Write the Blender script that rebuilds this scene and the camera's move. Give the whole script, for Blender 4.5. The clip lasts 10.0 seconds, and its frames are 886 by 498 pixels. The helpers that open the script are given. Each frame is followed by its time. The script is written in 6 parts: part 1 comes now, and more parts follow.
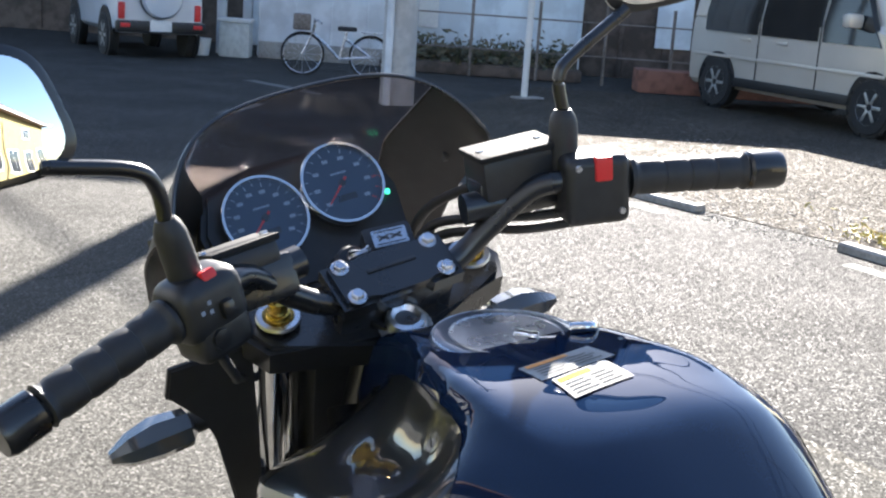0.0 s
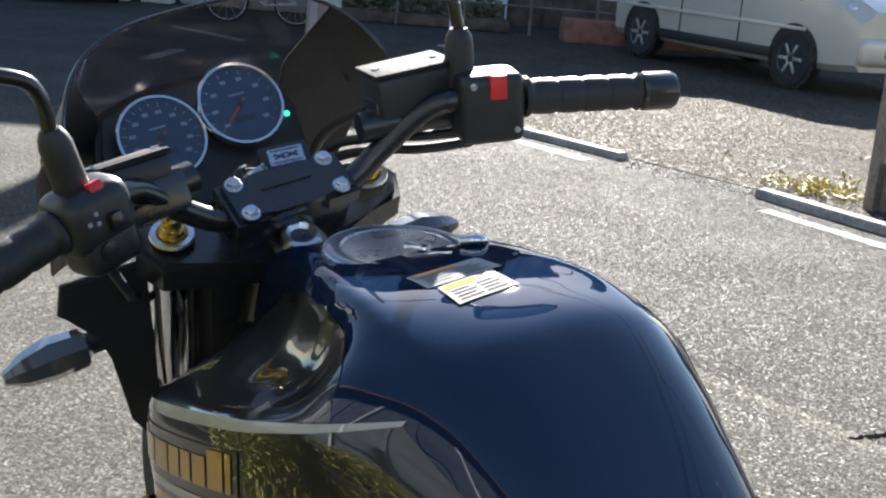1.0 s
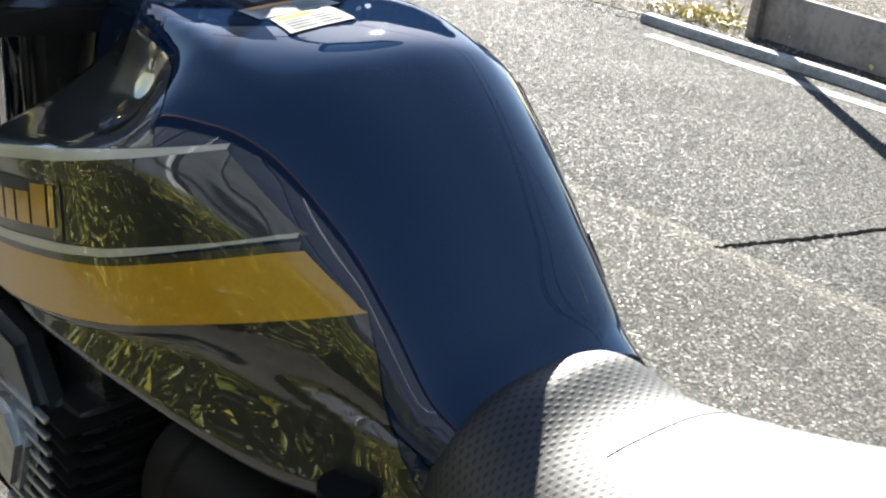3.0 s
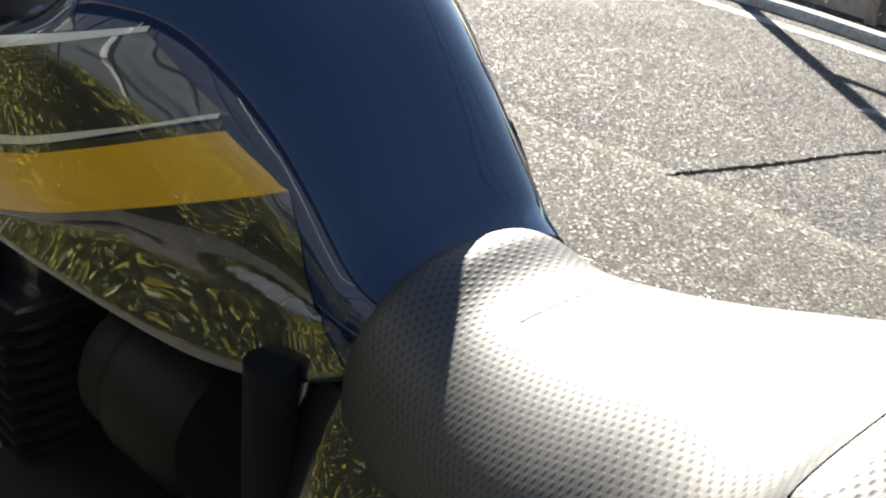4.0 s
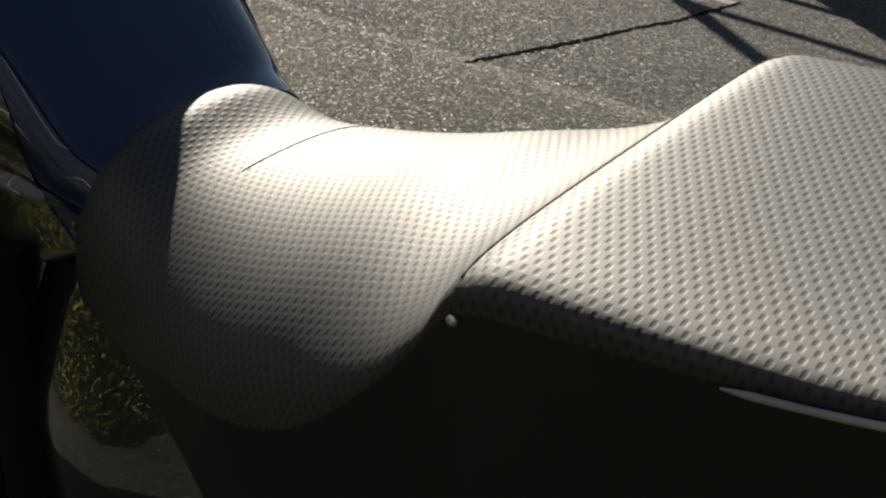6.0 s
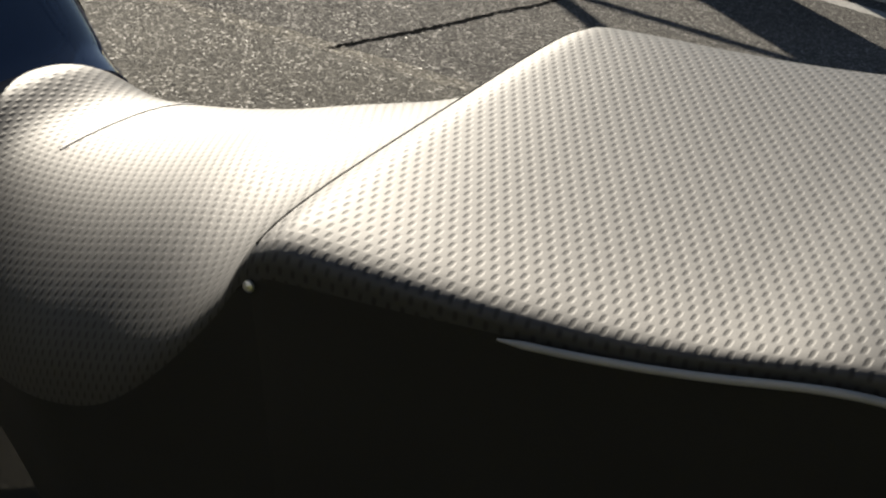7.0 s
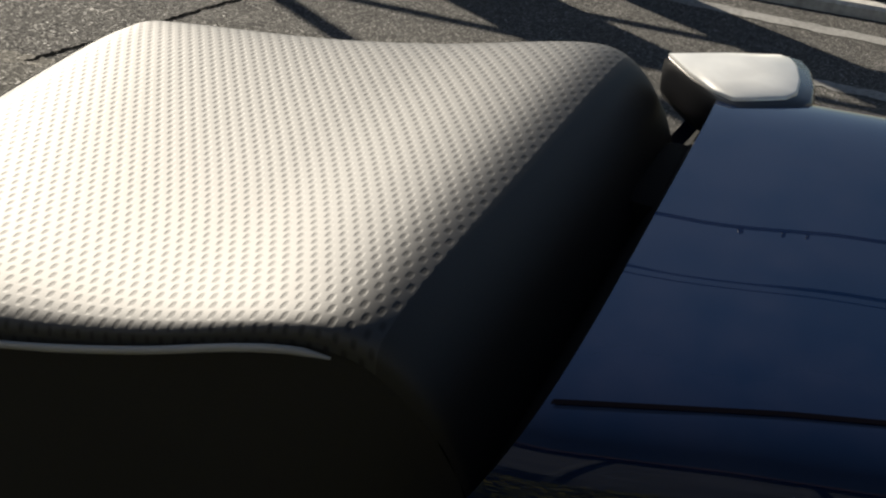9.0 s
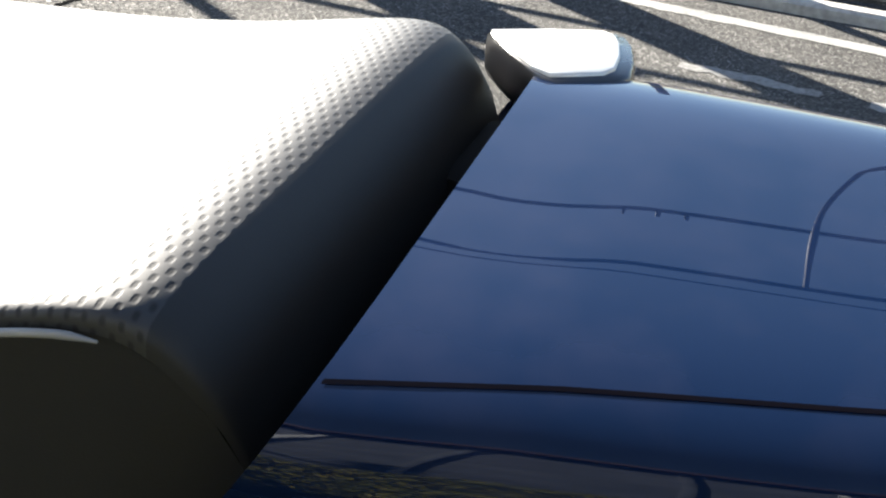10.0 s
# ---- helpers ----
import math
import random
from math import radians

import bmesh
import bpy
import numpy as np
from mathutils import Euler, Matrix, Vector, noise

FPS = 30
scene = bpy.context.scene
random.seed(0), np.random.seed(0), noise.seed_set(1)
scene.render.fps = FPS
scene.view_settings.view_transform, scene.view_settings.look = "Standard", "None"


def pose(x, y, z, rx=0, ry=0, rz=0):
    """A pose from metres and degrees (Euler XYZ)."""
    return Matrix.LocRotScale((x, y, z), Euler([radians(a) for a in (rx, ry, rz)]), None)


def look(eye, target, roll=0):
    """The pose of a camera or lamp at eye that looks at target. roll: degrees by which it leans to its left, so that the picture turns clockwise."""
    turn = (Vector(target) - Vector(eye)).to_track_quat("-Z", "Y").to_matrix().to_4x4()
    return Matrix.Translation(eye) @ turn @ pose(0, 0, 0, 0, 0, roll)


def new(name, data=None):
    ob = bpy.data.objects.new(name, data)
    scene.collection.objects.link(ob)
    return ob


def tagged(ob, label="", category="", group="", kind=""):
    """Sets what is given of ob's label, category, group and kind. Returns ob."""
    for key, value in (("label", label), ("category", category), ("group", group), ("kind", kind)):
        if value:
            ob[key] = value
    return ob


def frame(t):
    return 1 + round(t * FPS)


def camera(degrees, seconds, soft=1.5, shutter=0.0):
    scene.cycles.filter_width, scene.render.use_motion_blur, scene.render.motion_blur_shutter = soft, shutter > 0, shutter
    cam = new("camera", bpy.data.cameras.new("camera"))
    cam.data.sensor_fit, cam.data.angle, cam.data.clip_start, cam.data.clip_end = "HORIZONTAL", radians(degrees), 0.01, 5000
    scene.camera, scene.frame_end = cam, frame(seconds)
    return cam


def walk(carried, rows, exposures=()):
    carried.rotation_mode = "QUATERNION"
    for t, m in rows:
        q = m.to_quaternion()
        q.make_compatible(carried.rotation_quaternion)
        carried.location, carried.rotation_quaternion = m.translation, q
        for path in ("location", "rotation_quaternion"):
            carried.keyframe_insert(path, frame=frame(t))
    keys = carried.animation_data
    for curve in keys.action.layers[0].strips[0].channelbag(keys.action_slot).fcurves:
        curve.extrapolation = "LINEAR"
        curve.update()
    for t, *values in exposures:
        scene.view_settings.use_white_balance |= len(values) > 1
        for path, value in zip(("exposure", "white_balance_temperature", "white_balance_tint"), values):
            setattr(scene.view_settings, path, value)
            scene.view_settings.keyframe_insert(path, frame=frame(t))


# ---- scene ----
import functools

cam = camera(39.87, 10.0, soft=2.3)
PATH = [
    (0, -0.5907, -0.9585, 1.1801, 77.56, -3.99, -33.82),
    (0.5, -0.5800, -0.9715, 1.1704, 76.91, -4.41, -35.50),
    (1, -0.5703, -0.9885, 1.1530, 75.56, -4.75, -37.03),
    (1.5, -0.5558, -1.0007, 1.1355, 73.54, -5.24, -38.20),
    (2, -0.5464, -1.0094, 1.1133, 71.38, -5.46, -39.48),
    (2.5, -0.5402, -1.0179, 1.0987, 69.94, -5.82, -40.41),
    (2.7, -0.5382, -1.0193, 1.0925, 69.25, -6.33, -40.96),
    (3.8, -0.5375, -1.0660, 1.0566, 66.75, -6.79, -43.07),
    (4, -0.5350, -1.0741, 1.0506, 66.18, -6.65, -43.45),
    (4.5, -0.5210, -1.0901, 1.0373, 64.90, -4.89, -46.37),
    (5, -0.5132, -1.1066, 1.0291, 64.38, -5.29, -48.68),
    (5.5, -0.5030, -1.1254, 1.0201, 63.71, -4.60, -50.72),
    (5.7, -0.4969, -1.1303, 1.0146, 63.49, -4.33, -51.63),
    (6.8, -0.4974, -1.1691, 1.0152, 62.99, -5.04, -57.14),
    (7, -0.4903, -1.1770, 1.0147, 63.13, -5.33, -58.61),
    (7.5, -0.4844, -1.2004, 1.0196, 63.33, -4.85, -61.53),
    (8, -0.4799, -1.2294, 1.0255, 63.72, -5.61, -64.46),
    (8.5, -0.4664, -1.2653, 1.0286, 63.69, -4.05, -68.61),
    (9, -0.4604, -1.2901, 1.0296, 63.59, -3.73, -71.17),
    (9.5, -0.4460, -1.3093, 1.0256, 63.41, -4.70, -73.29),
    (10, -0.4390, -1.3295, 1.0234, 63.42, -4.93, -75.28),
]
walk(cam, [(t, pose(x, y, z, rx, ry, rz)) for t, x, y, z, rx, ry, rz in PATH],
     exposures=[(0.0, 2.75, 6250, 13), (1.0, 2.3, 6250, 11), (2.0, 2.05, 6250, 10), (2.7, 2.45, 6250, 8), (4.0, 2.6, 6600, 10), (4.6, 2.2, 6800, 10), (5.1, 1.7, 7000, 10), (5.7, 1.05, 7000, 10),
                (7.0, 1.2, 7000, 10), (7.8, 1.05, 7000, 10), (8.5, 0.6, 7000, 10), (8.9, 0.8, 7000, 10), (9.2, 1.5, 6900, 10), (9.5, 2.0, 6700, 10), (10.0, 2.7, 6500, 10)])

# ---- light ----
SUN_DIR = Vector((0.661 * 0.879, 0.751 * 0.879, 0.477)).normalized()
world = bpy.data.worlds.new("sky")
scene.world = world
world.use_nodes = True
wn = world.node_tree
sky = wn.nodes.new("ShaderNodeTexSky")
sky.sky_type = "NISHITA"
sky.sun_disc = False
sky.sun_elevation = math.asin(SUN_DIR.z)
sky.sun_rotation = math.atan2(SUN_DIR.x, SUN_DIR.y)
sky.air_density, sky.dust_density, sky.ozone_density = 1.0, 0.4, 1.5
back = wn.nodes["Background"]
back.inputs["Strength"].default_value = 0.052
wn.links.new(sky.outputs[0], back.inputs[0])
sun = new("sun", bpy.data.lights.new("sun", "SUN"))
sun.data.energy, sun.data.angle, sun.data.color = 5.0, radians(0.55), (1.0, 0.94, 0.84)
sun.matrix_world = look(SUN_DIR * 30, (0, 0, 0))


# ---- materials ----
def material(name, color, rough=0.5, metal=0.0, vary=0.15, scale=20.0, bump=0.0, bump_scale=200.0, coat=0.0, spec=0.5,
             second=None, coat_rough=0.03, stain=3.0, dist=0.001):
    m = bpy.data.materials.new(name)
    m.use_nodes = True
    nt = m.node_tree
    b = nt.nodes["Principled BSDF"]
    tc = nt.nodes.new("ShaderNodeTexCoord")
    n1, n2 = nt.nodes.new("ShaderNodeTexNoise"), nt.nodes.new("ShaderNodeTexNoise")
    for n, s in ((n1, scale), (n2, stain)):
        n.inputs["Scale"].default_value = s
        n.inputs["Detail"].default_value = 6
        nt.links.new(tc.outputs["Object"], n.inputs["Vector"])
    add = nt.nodes.new("ShaderNodeMath")
    add.operation = "ADD"
    nt.links.new(n1.outputs["Fac"], add.inputs[0])
    nt.links.new(n2.outputs["Fac"], add.inputs[1])
    ramp = nt.nodes.new("ShaderNodeValToRGB")
    ramp.color_ramp.elements[0].position, ramp.color_ramp.elements[1].position = 0.7, 1.3 - 0.3
    other = second or [min(1, c * (1 + vary)) for c in color]
    ramp.color_ramp.elements[0].color = (*[c * (1 - vary) for c in color], 1)
    ramp.color_ramp.elements[1].color = (*other, 1)
    half = nt.nodes.new("ShaderNodeMath")
    half.operation = "MULTIPLY"
    half.inputs[1].default_value = 0.85
    nt.links.new(add.outputs[0], half.inputs[0])
    nt.links.new(half.outputs[0], ramp.inputs[0])
    nt.links.new(ramp.outputs[0], b.inputs["Base Color"])
    b.inputs["Metallic"].default_value = metal
    rr = nt.nodes.new("ShaderNodeMapRange")
    rr.inputs["To Min"].default_value, rr.inputs["To Max"].default_value = rough * 0.85, min(1, rough * 1.15)
    nt.links.new(n1.outputs["Fac"], rr.inputs["Value"])
    nt.links.new(rr.outputs[0], b.inputs["Roughness"])
    b.inputs["Specular IOR Level"].default_value = spec
    b.inputs["Coat Weight"].default_value = coat
    b.inputs["Coat Roughness"].default_value = coat_rough
    if bump:
        n3, bp = nt.nodes.new("ShaderNodeTexNoise"), nt.nodes.new("ShaderNodeBump")
        n3.inputs["Scale"].default_value = bump_scale
        n3.inputs["Detail"].default_value = 3
        nt.links.new(tc.outputs["Object"], n3.inputs["Vector"])
        bp.inputs["Strength"].default_value, bp.inputs["Distance"].default_value = bump, dist
        nt.links.new(n3.outputs["Fac"], bp.inputs["Height"])
        nt.links.new(bp.outputs[0], b.inputs["Normal"])
    return m


def asphalt_material(name, dark, light, tar, chips=165, rise=0.002, patch=1.3):
    """Worn road: stone chips of differing tone in a dark binder, each tilted a little, with wide worn patches."""
    m = bpy.data.materials.new(name)
    m.use_nodes = True
    nt = m.node_tree
    b = nt.nodes["Principled BSDF"]
    tc = nt.nodes.new("ShaderNodeTexCoord")
    vo = nt.nodes.new("ShaderNodeTexVoronoi")
    vo.inputs["Scale"].default_value = chips
    vo.inputs["Randomness"].default_value = 1.0
    nt.links.new(tc.outputs["Object"], vo.inputs["Vector"])
    edge = nt.nodes.new("ShaderNodeTexVoronoi")
    edge.feature = "DISTANCE_TO_EDGE"
    edge.inputs["Scale"].default_value = chips
    nt.links.new(tc.outputs["Object"], edge.inputs["Vector"])
    big = nt.nodes.new("ShaderNodeTexNoise")
    big.inputs["Scale"].default_value, big.inputs["Detail"].default_value = patch, 8
    nt.links.new(tc.outputs["Object"], big.inputs["Vector"])
    sep = nt.nodes.new("ShaderNodeSeparateColor")
    nt.links.new(vo.outputs["Color"], sep.inputs[0])
    ramp = nt.nodes.new("ShaderNodeValToRGB")
    ramp.color_ramp.elements[0].color = (*dark, 1)
    ramp.color_ramp.elements[1].color = (*[min(0.8, 1.35 * c) for c in light], 1)
    ramp.color_ramp.elements.new(0.90).color = (*light, 1)
    mid = ramp.color_ramp.elements.new(0.8)
    mid.color = (*[(a * 0.55 + c * 0.45) for a, c in zip(dark, light)], 1)
    nt.links.new(sep.outputs[0], ramp.inputs[0])
    er = nt.nodes.new("ShaderNodeMapRange")
    er.inputs["From Max"].default_value = 0.07
    nt.links.new(edge.outputs["Distance"], er.inputs["Value"])
    mix = nt.nodes.new("ShaderNodeMix")
    mix.data_type = "RGBA"
    mix.inputs[6].default_value = (*tar, 1)
    nt.links.new(er.outputs[0], mix.inputs[0])
    nt.links.new(ramp.outputs[0], mix.inputs[7])
    worn = nt.nodes.new("ShaderNodeMapRange")
    worn.inputs["From Min"].default_value, worn.inputs["From Max"].default_value = 0.35, 0.7
    worn.inputs["To Min"].default_value, worn.inputs["To Max"].default_value = 0.8, 1.2
    nt.links.new(big.outputs["Fac"], worn.inputs["Value"])
    mul = nt.nodes.new("ShaderNodeVectorMath")
    mul.operation = "SCALE"
    nt.links.new(mix.outputs[2], mul.inputs[0])
    nt.links.new(worn.outputs[0], mul.inputs["Scale"])
    nt.links.new(mul.outputs[0], b.inputs["Base Color"])
    rough = nt.nodes.new("ShaderNodeMapRange")
    rough.inputs["From Min"].default_value = 0.84
    rough.inputs["To Min"].default_value, rough.inputs["To Max"].default_value = 1.0, 0.42
    b.inputs["Specular IOR Level"].default_value = 0.10
    nt.links.new(sep.outputs[1], rough.inputs["Value"])
    nt.links.new(rough.outputs[0], b.inputs["Roughness"])
    h = nt.nodes.new("ShaderNodeMath")
    h.operation = "MULTIPLY_ADD"
    h.inputs[1].default_value = 0.8
    nt.links.new(sep.outputs[2], h.inputs[0])
    nt.links.new(er.outputs[0], h.inputs[2])
    fine = nt.nodes.new("ShaderNodeTexNoise")
    fine.inputs["Scale"].default_value, fine.inputs["Detail"].default_value = 260, 2
    nt.links.new(tc.outputs["Object"], fine.inputs["Vector"])
    h2 = nt.nodes.new("ShaderNodeMath")
    nt.links.new(h.outputs[0], h2.inputs[0])
    nt.links.new(fine.outputs["Fac"], h2.inputs[1])
    bp = nt.nodes.new("ShaderNodeBump")
    bp.inputs["Strength"].default_value, bp.inputs["Distance"].default_value = 0.55, rise
    nt.links.new(h2.outputs[0], bp.inputs["Height"])
    tilt, add_n, norm = (nt.nodes.new("ShaderNodeVectorMath") for _ in range(3))
    tilt.operation, add_n.operation, norm.operation = "MULTIPLY_ADD", "ADD", "NORMALIZE"
    tilt.inputs[1].default_value, tilt.inputs[2].default_value = (0.50, 0.50, 0.0), (-0.25, -0.25, 0.0)
    nt.links.new(vo.outputs["Color"], tilt.inputs[0])
    nt.links.new(tilt.outputs[0], add_n.inputs[0])
    nt.links.new(bp.outputs[0], add_n.inputs[1])
    nt.links.new(add_n.outputs[0], norm.inputs[0])
    nt.links.new(norm.outputs[0], b.inputs["Normal"])
    return m


def seat_material(name, dots, gloss=0.5):
    """Black vinyl with a fine grain, some embossed with staggered rows of small dots laid out in the map's metres."""
    m = bpy.data.materials.new(name)
    m.use_nodes = True
    nt = m.node_tree
    b = nt.nodes["Principled BSDF"]
    tc = nt.nodes.new("ShaderNodeTexCoord")
    n1 = nt.nodes.new("ShaderNodeTexNoise")
    n1.inputs["Scale"].default_value = 14
    nt.links.new(tc.outputs["Object"], n1.inputs["Vector"])
    grain = nt.nodes.new("ShaderNodeTexNoise")
    grain.inputs["Scale"].default_value, grain.inputs["Detail"].default_value = 900, 2
    nt.links.new(tc.outputs["Object"], grain.inputs["Vector"])
    ramp = nt.nodes.new("ShaderNodeValToRGB")
    ramp.color_ramp.elements[0].color, ramp.color_ramp.elements[1].color = (0.009, 0.009, 0.009, 1), (0.014, 0.0138, 0.0133, 1)
    nt.links.new(n1.outputs["Fac"], ramp.inputs[0])
    nt.links.new(ramp.outputs[0], b.inputs["Base Color"])
    b.inputs["Roughness"].default_value = 0.6
    b.inputs["Specular IOR Level"].default_value = gloss
    b.inputs["IOR"].default_value = 1.5
    height = grain.outputs["Fac"]
    if dots:
        k = 2 * math.pi / DOT_PITCH  # rows along the seat, each shifted by half a step
        sx = nt.nodes.new("ShaderNodeSeparateXYZ")
        nt.links.new(tc.outputs["UV"], sx.inputs[0])
        waves = []
        for axis in ("X", "Y"):
            mu, co = nt.nodes.new("ShaderNodeMath"), nt.nodes.new("ShaderNodeMath")
            mu.operation, co.operation = "MULTIPLY", "COSINE"
            mu.inputs[1].default_value = k / math.sqrt(3) if axis == "X" else k
            nt.links.new(sx.outputs[axis], mu.inputs[0])
            nt.links.new(mu.outputs[0], co.inputs[0])
            waves.append(co)
        pr = nt.nodes.new("ShaderNodeMath")
        pr.operation = "MULTIPLY"
        nt.links.new(waves[0].outputs[0], pr.inputs[0])
        nt.links.new(waves[1].outputs[0], pr.inputs[1])
        mr = nt.nodes.new("ShaderNodeMapRange")
        mr.interpolation_type = "SMOOTHSTEP"
        mr.inputs["From Min"].default_value, mr.inputs["From Max"].default_value = 0.0, 0.95
        mr.inputs["To Min"].default_value, mr.inputs["To Max"].default_value = 1.0, 0.0
        nt.links.new(pr.outputs[0], mr.inputs["Value"])
        mad = nt.nodes.new("ShaderNodeMath")
        mad.operation = "MULTIPLY_ADD"
        mad.inputs[1].default_value = 0.12
        nt.links.new(grain.outputs["Fac"], mad.inputs[0])
        nt.links.new(mr.outputs[0], mad.inputs[2])
        height = mad.outputs[0]
        sp = nt.nodes.new("ShaderNodeMapRange")
        sp.inputs["To Min"].default_value, sp.inputs["To Max"].default_value = 0.5 * gloss, gloss
        nt.links.new(mr.outputs[0], sp.inputs["Value"])
        nt.links.new(sp.outputs[0], b.inputs["Specular IOR Level"])
    bp = nt.nodes.new("ShaderNodeBump")
    bp.inputs["Strength"].default_value, bp.inputs["Distance"].default_value = (0.35, 0.0005) if dots else (0.4, 0.0002)
    nt.links.new(height, bp.inputs["Height"])
    nt.links.new(bp.outputs[0], b.inputs["Normal"])
    return m


def glass_material(name, color, rough=0.0):
    m = bpy.data.materials.new(name)
    m.use_nodes = True
    nt = m.node_tree
    for n in list(nt.nodes):
        if n.type == "BSDF_PRINCIPLED":
            nt.nodes.remove(n)
    tr, gl, fr, mx = (nt.nodes.new(k) for k in ("ShaderNodeBsdfTransparent", "ShaderNodeBsdfGlossy", "ShaderNodeLayerWeight", "ShaderNodeMixShader"))
    tr.inputs[0].default_value = (*color, 1)
    gl.inputs["Roughness"].default_value = rough
    pw, sc = nt.nodes.new("ShaderNodeMath"), nt.nodes.new("ShaderNodeMath")
    pw.operation, sc.operation = "POWER", "MULTIPLY_ADD"
    pw.inputs[1].default_value, sc.inputs[1].default_value, sc.inputs[2].default_value = 4.0, 0.6, 0.035
    fr.inputs["Blend"].default_value = 0.5
    nt.links.new(fr.outputs["Facing"], pw.inputs[0])
    nt.links.new(pw.outputs[0], sc.inputs[0])
    nt.links.new(sc.outputs[0], mx.inputs[0])
    nt.links.new(tr.outputs[0], mx.inputs[1])
    nt.links.new(gl.outputs[0], mx.inputs[2])
    nt.links.new(mx.outputs[0], nt.nodes["Material Output"].inputs[0])
    return m


def lamp_paint(name, color, strength):
    m = material(name, color, 0.3)
    b = m.node_tree.nodes["Principled BSDF"]
    b.inputs["Emission Color"].default_value = (*color, 1)
    b.inputs["Emission Strength"].default_value = strength
    return m


ASPHALT = asphalt_material("road_asphalt", (0.045, 0.0438, 0.041), (0.126, 0.121, 0.111), (0.030, 0.029, 0.027))
DOT_PITCH = 0.0063
SEAT_DOTS, SEAT_PLAIN = seat_material("dotted_vinyl", True, 0.6), seat_material("plain_vinyl", False, 0.35)
DEEP_BLACK = material("dull_black", (0.006, 0.006, 0.006), 0.8, spec=0.1)
SIDE_PAINT = material("side_cover_paint", (0.005, 0.0048, 0.0045), 0.55, spec=0.1)
BLUE = material("blue_paint", (0.006, 0.0155, 0.042), 0.45, 0.0, vary=0.1, scale=900, coat=1.0, spec=0.0, coat_rough=0.012)
TAIL_BLUE = material("dusty_blue_paint", (0.0024, 0.0078, 0.026), 0.5, vary=0.10, scale=40, second=(0.0056, 0.0100, 0.027), coat=1.0, spec=0.0, coat_rough=0.012, stain=7.0)
DARK_BLUE = material("dark_gloss_coat", (0.010, 0.011, 0.012), 0.3, 0.0, vary=0.1, scale=600, coat=1.0, spec=0.3, coat_rough=0.01)
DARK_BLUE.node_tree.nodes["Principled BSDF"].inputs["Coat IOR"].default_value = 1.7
TAIL_BLUE.node_tree.nodes["Principled BSDF"].inputs["Coat IOR"].default_value = 1.36
YELLOW_DECAL = material("yellow_decal", (0.372, 0.198, 0.009), 0.3, vary=0.05, scale=300, coat=1.0)
PALE_DECAL = material("pale_decal", (0.341, 0.33, 0.275), 0.3, vary=0.05, coat=1.0)
BLACK_DECAL = material("black_decal", (0.01, 0.01, 0.01), 0.3, coat=1.0)
BLACK_PLASTIC = material("black_plastic", (0.018, 0.018, 0.019), 0.42, vary=0.2, scale=60, bump=0.15, bump_scale=900, dist=0.0004)
BLACK_PAINT = material("satin_black_paint", (0.012, 0.012, 0.013), 0.28, vary=0.2, coat=0.4, coat_rough=0.15)
RUBBER = material("black_rubber", (0.02, 0.02, 0.021), 0.55, vary=0.25, scale=80, bump=0.2, bump_scale=500, dist=0.0005)
CAP_GREY = material("blue_grey_cap", (0.07, 0.09, 0.12), 0.32, 0.5, vary=0.08, scale=200, coat=0.5)
CAP_LID = material("blue_black_lid", (0.03, 0.04, 0.06), 0.22, 0.3, vary=0.1, coat=0.8)
PIPING = material("pale_piping", (0.22, 0.215, 0.20), 0.4, spec=0.5)
STITCH = material("sewn_thread", (0.22, 0.21, 0.20), 0.6, spec=0.8)
CHROME = material("chrome", (0.75, 0.75, 0.75), 0.09, 1.0, vary=0.04)
STEEL = material("bright_steel", (0.62, 0.63, 0.66), 0.28, 1.0, vary=0.12, scale=60)
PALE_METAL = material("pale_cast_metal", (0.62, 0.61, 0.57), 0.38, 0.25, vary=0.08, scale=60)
ALLOY = material("cast_alloy", (0.48, 0.48, 0.47), 0.42, 1.0, vary=0.15, scale=90, bump=0.1, bump_scale=600, dist=0.0004)
GOLD = material("gold_anodised", (0.62, 0.40, 0.08), 0.25, 1.0, vary=0.1)
RED_PLASTIC = material("red_plastic", (0.65, 0.03, 0.03), 0.4, vary=0.1)
ORANGE_LENS = material("orange_lens", (0.55, 0.16, 0.02), 0.2, coat=0.5)
SMOKE_LENS = material("smoked_lens", (0.05, 0.055, 0.06), 0.12, coat=1.0)
MIRROR = material("mirror_silver", (0.86, 0.88, 0.90), 0.015, 1.0, vary=0.0)
SCREEN = glass_material("smoked_screen", (0.80, 0.73, 0.71))
METER_GLASS = glass_material("meter_glass", (0.93, 0.95, 0.97))
METER_FACE = material("meter_face", (0.03, 0.05, 0.085), 0.5, vary=0.1)
METER_MARK = material("meter_mark", (0.26, 0.30, 0.37), 0.5)
PAPER = material("sticker_paper", (0.36, 0.357, 0.345), 0.85, vary=0.08, spec=0.05)
PAPER_ORANGE = material("sticker_orange", (0.75, 0.33, 0.10), 0.6, spec=0.3)
PAPER_YELLOW = material("sticker_yellow", (0.42, 0.31, 0.03), 0.8, spec=0.05)
INK = material("ink", (0.05, 0.05, 0.055), 0.5)
PRINT = material("grey_print", (0.10, 0.10, 0.10), 0.9, spec=0.02)
GREEN_LAMP = lamp_paint("green_neutral_lamp", (0.05, 0.75, 0.35), 0.45)
TYRE = material("tyre_rubber", (0.022, 0.022, 0.022), 0.75, vary=0.3, bump=0.2, bump_scale=300)


# ---- mesh tools ----
def spaced(a, b, n):
    return [a + (b - a) * k / (n - 1) for k in range(n)]


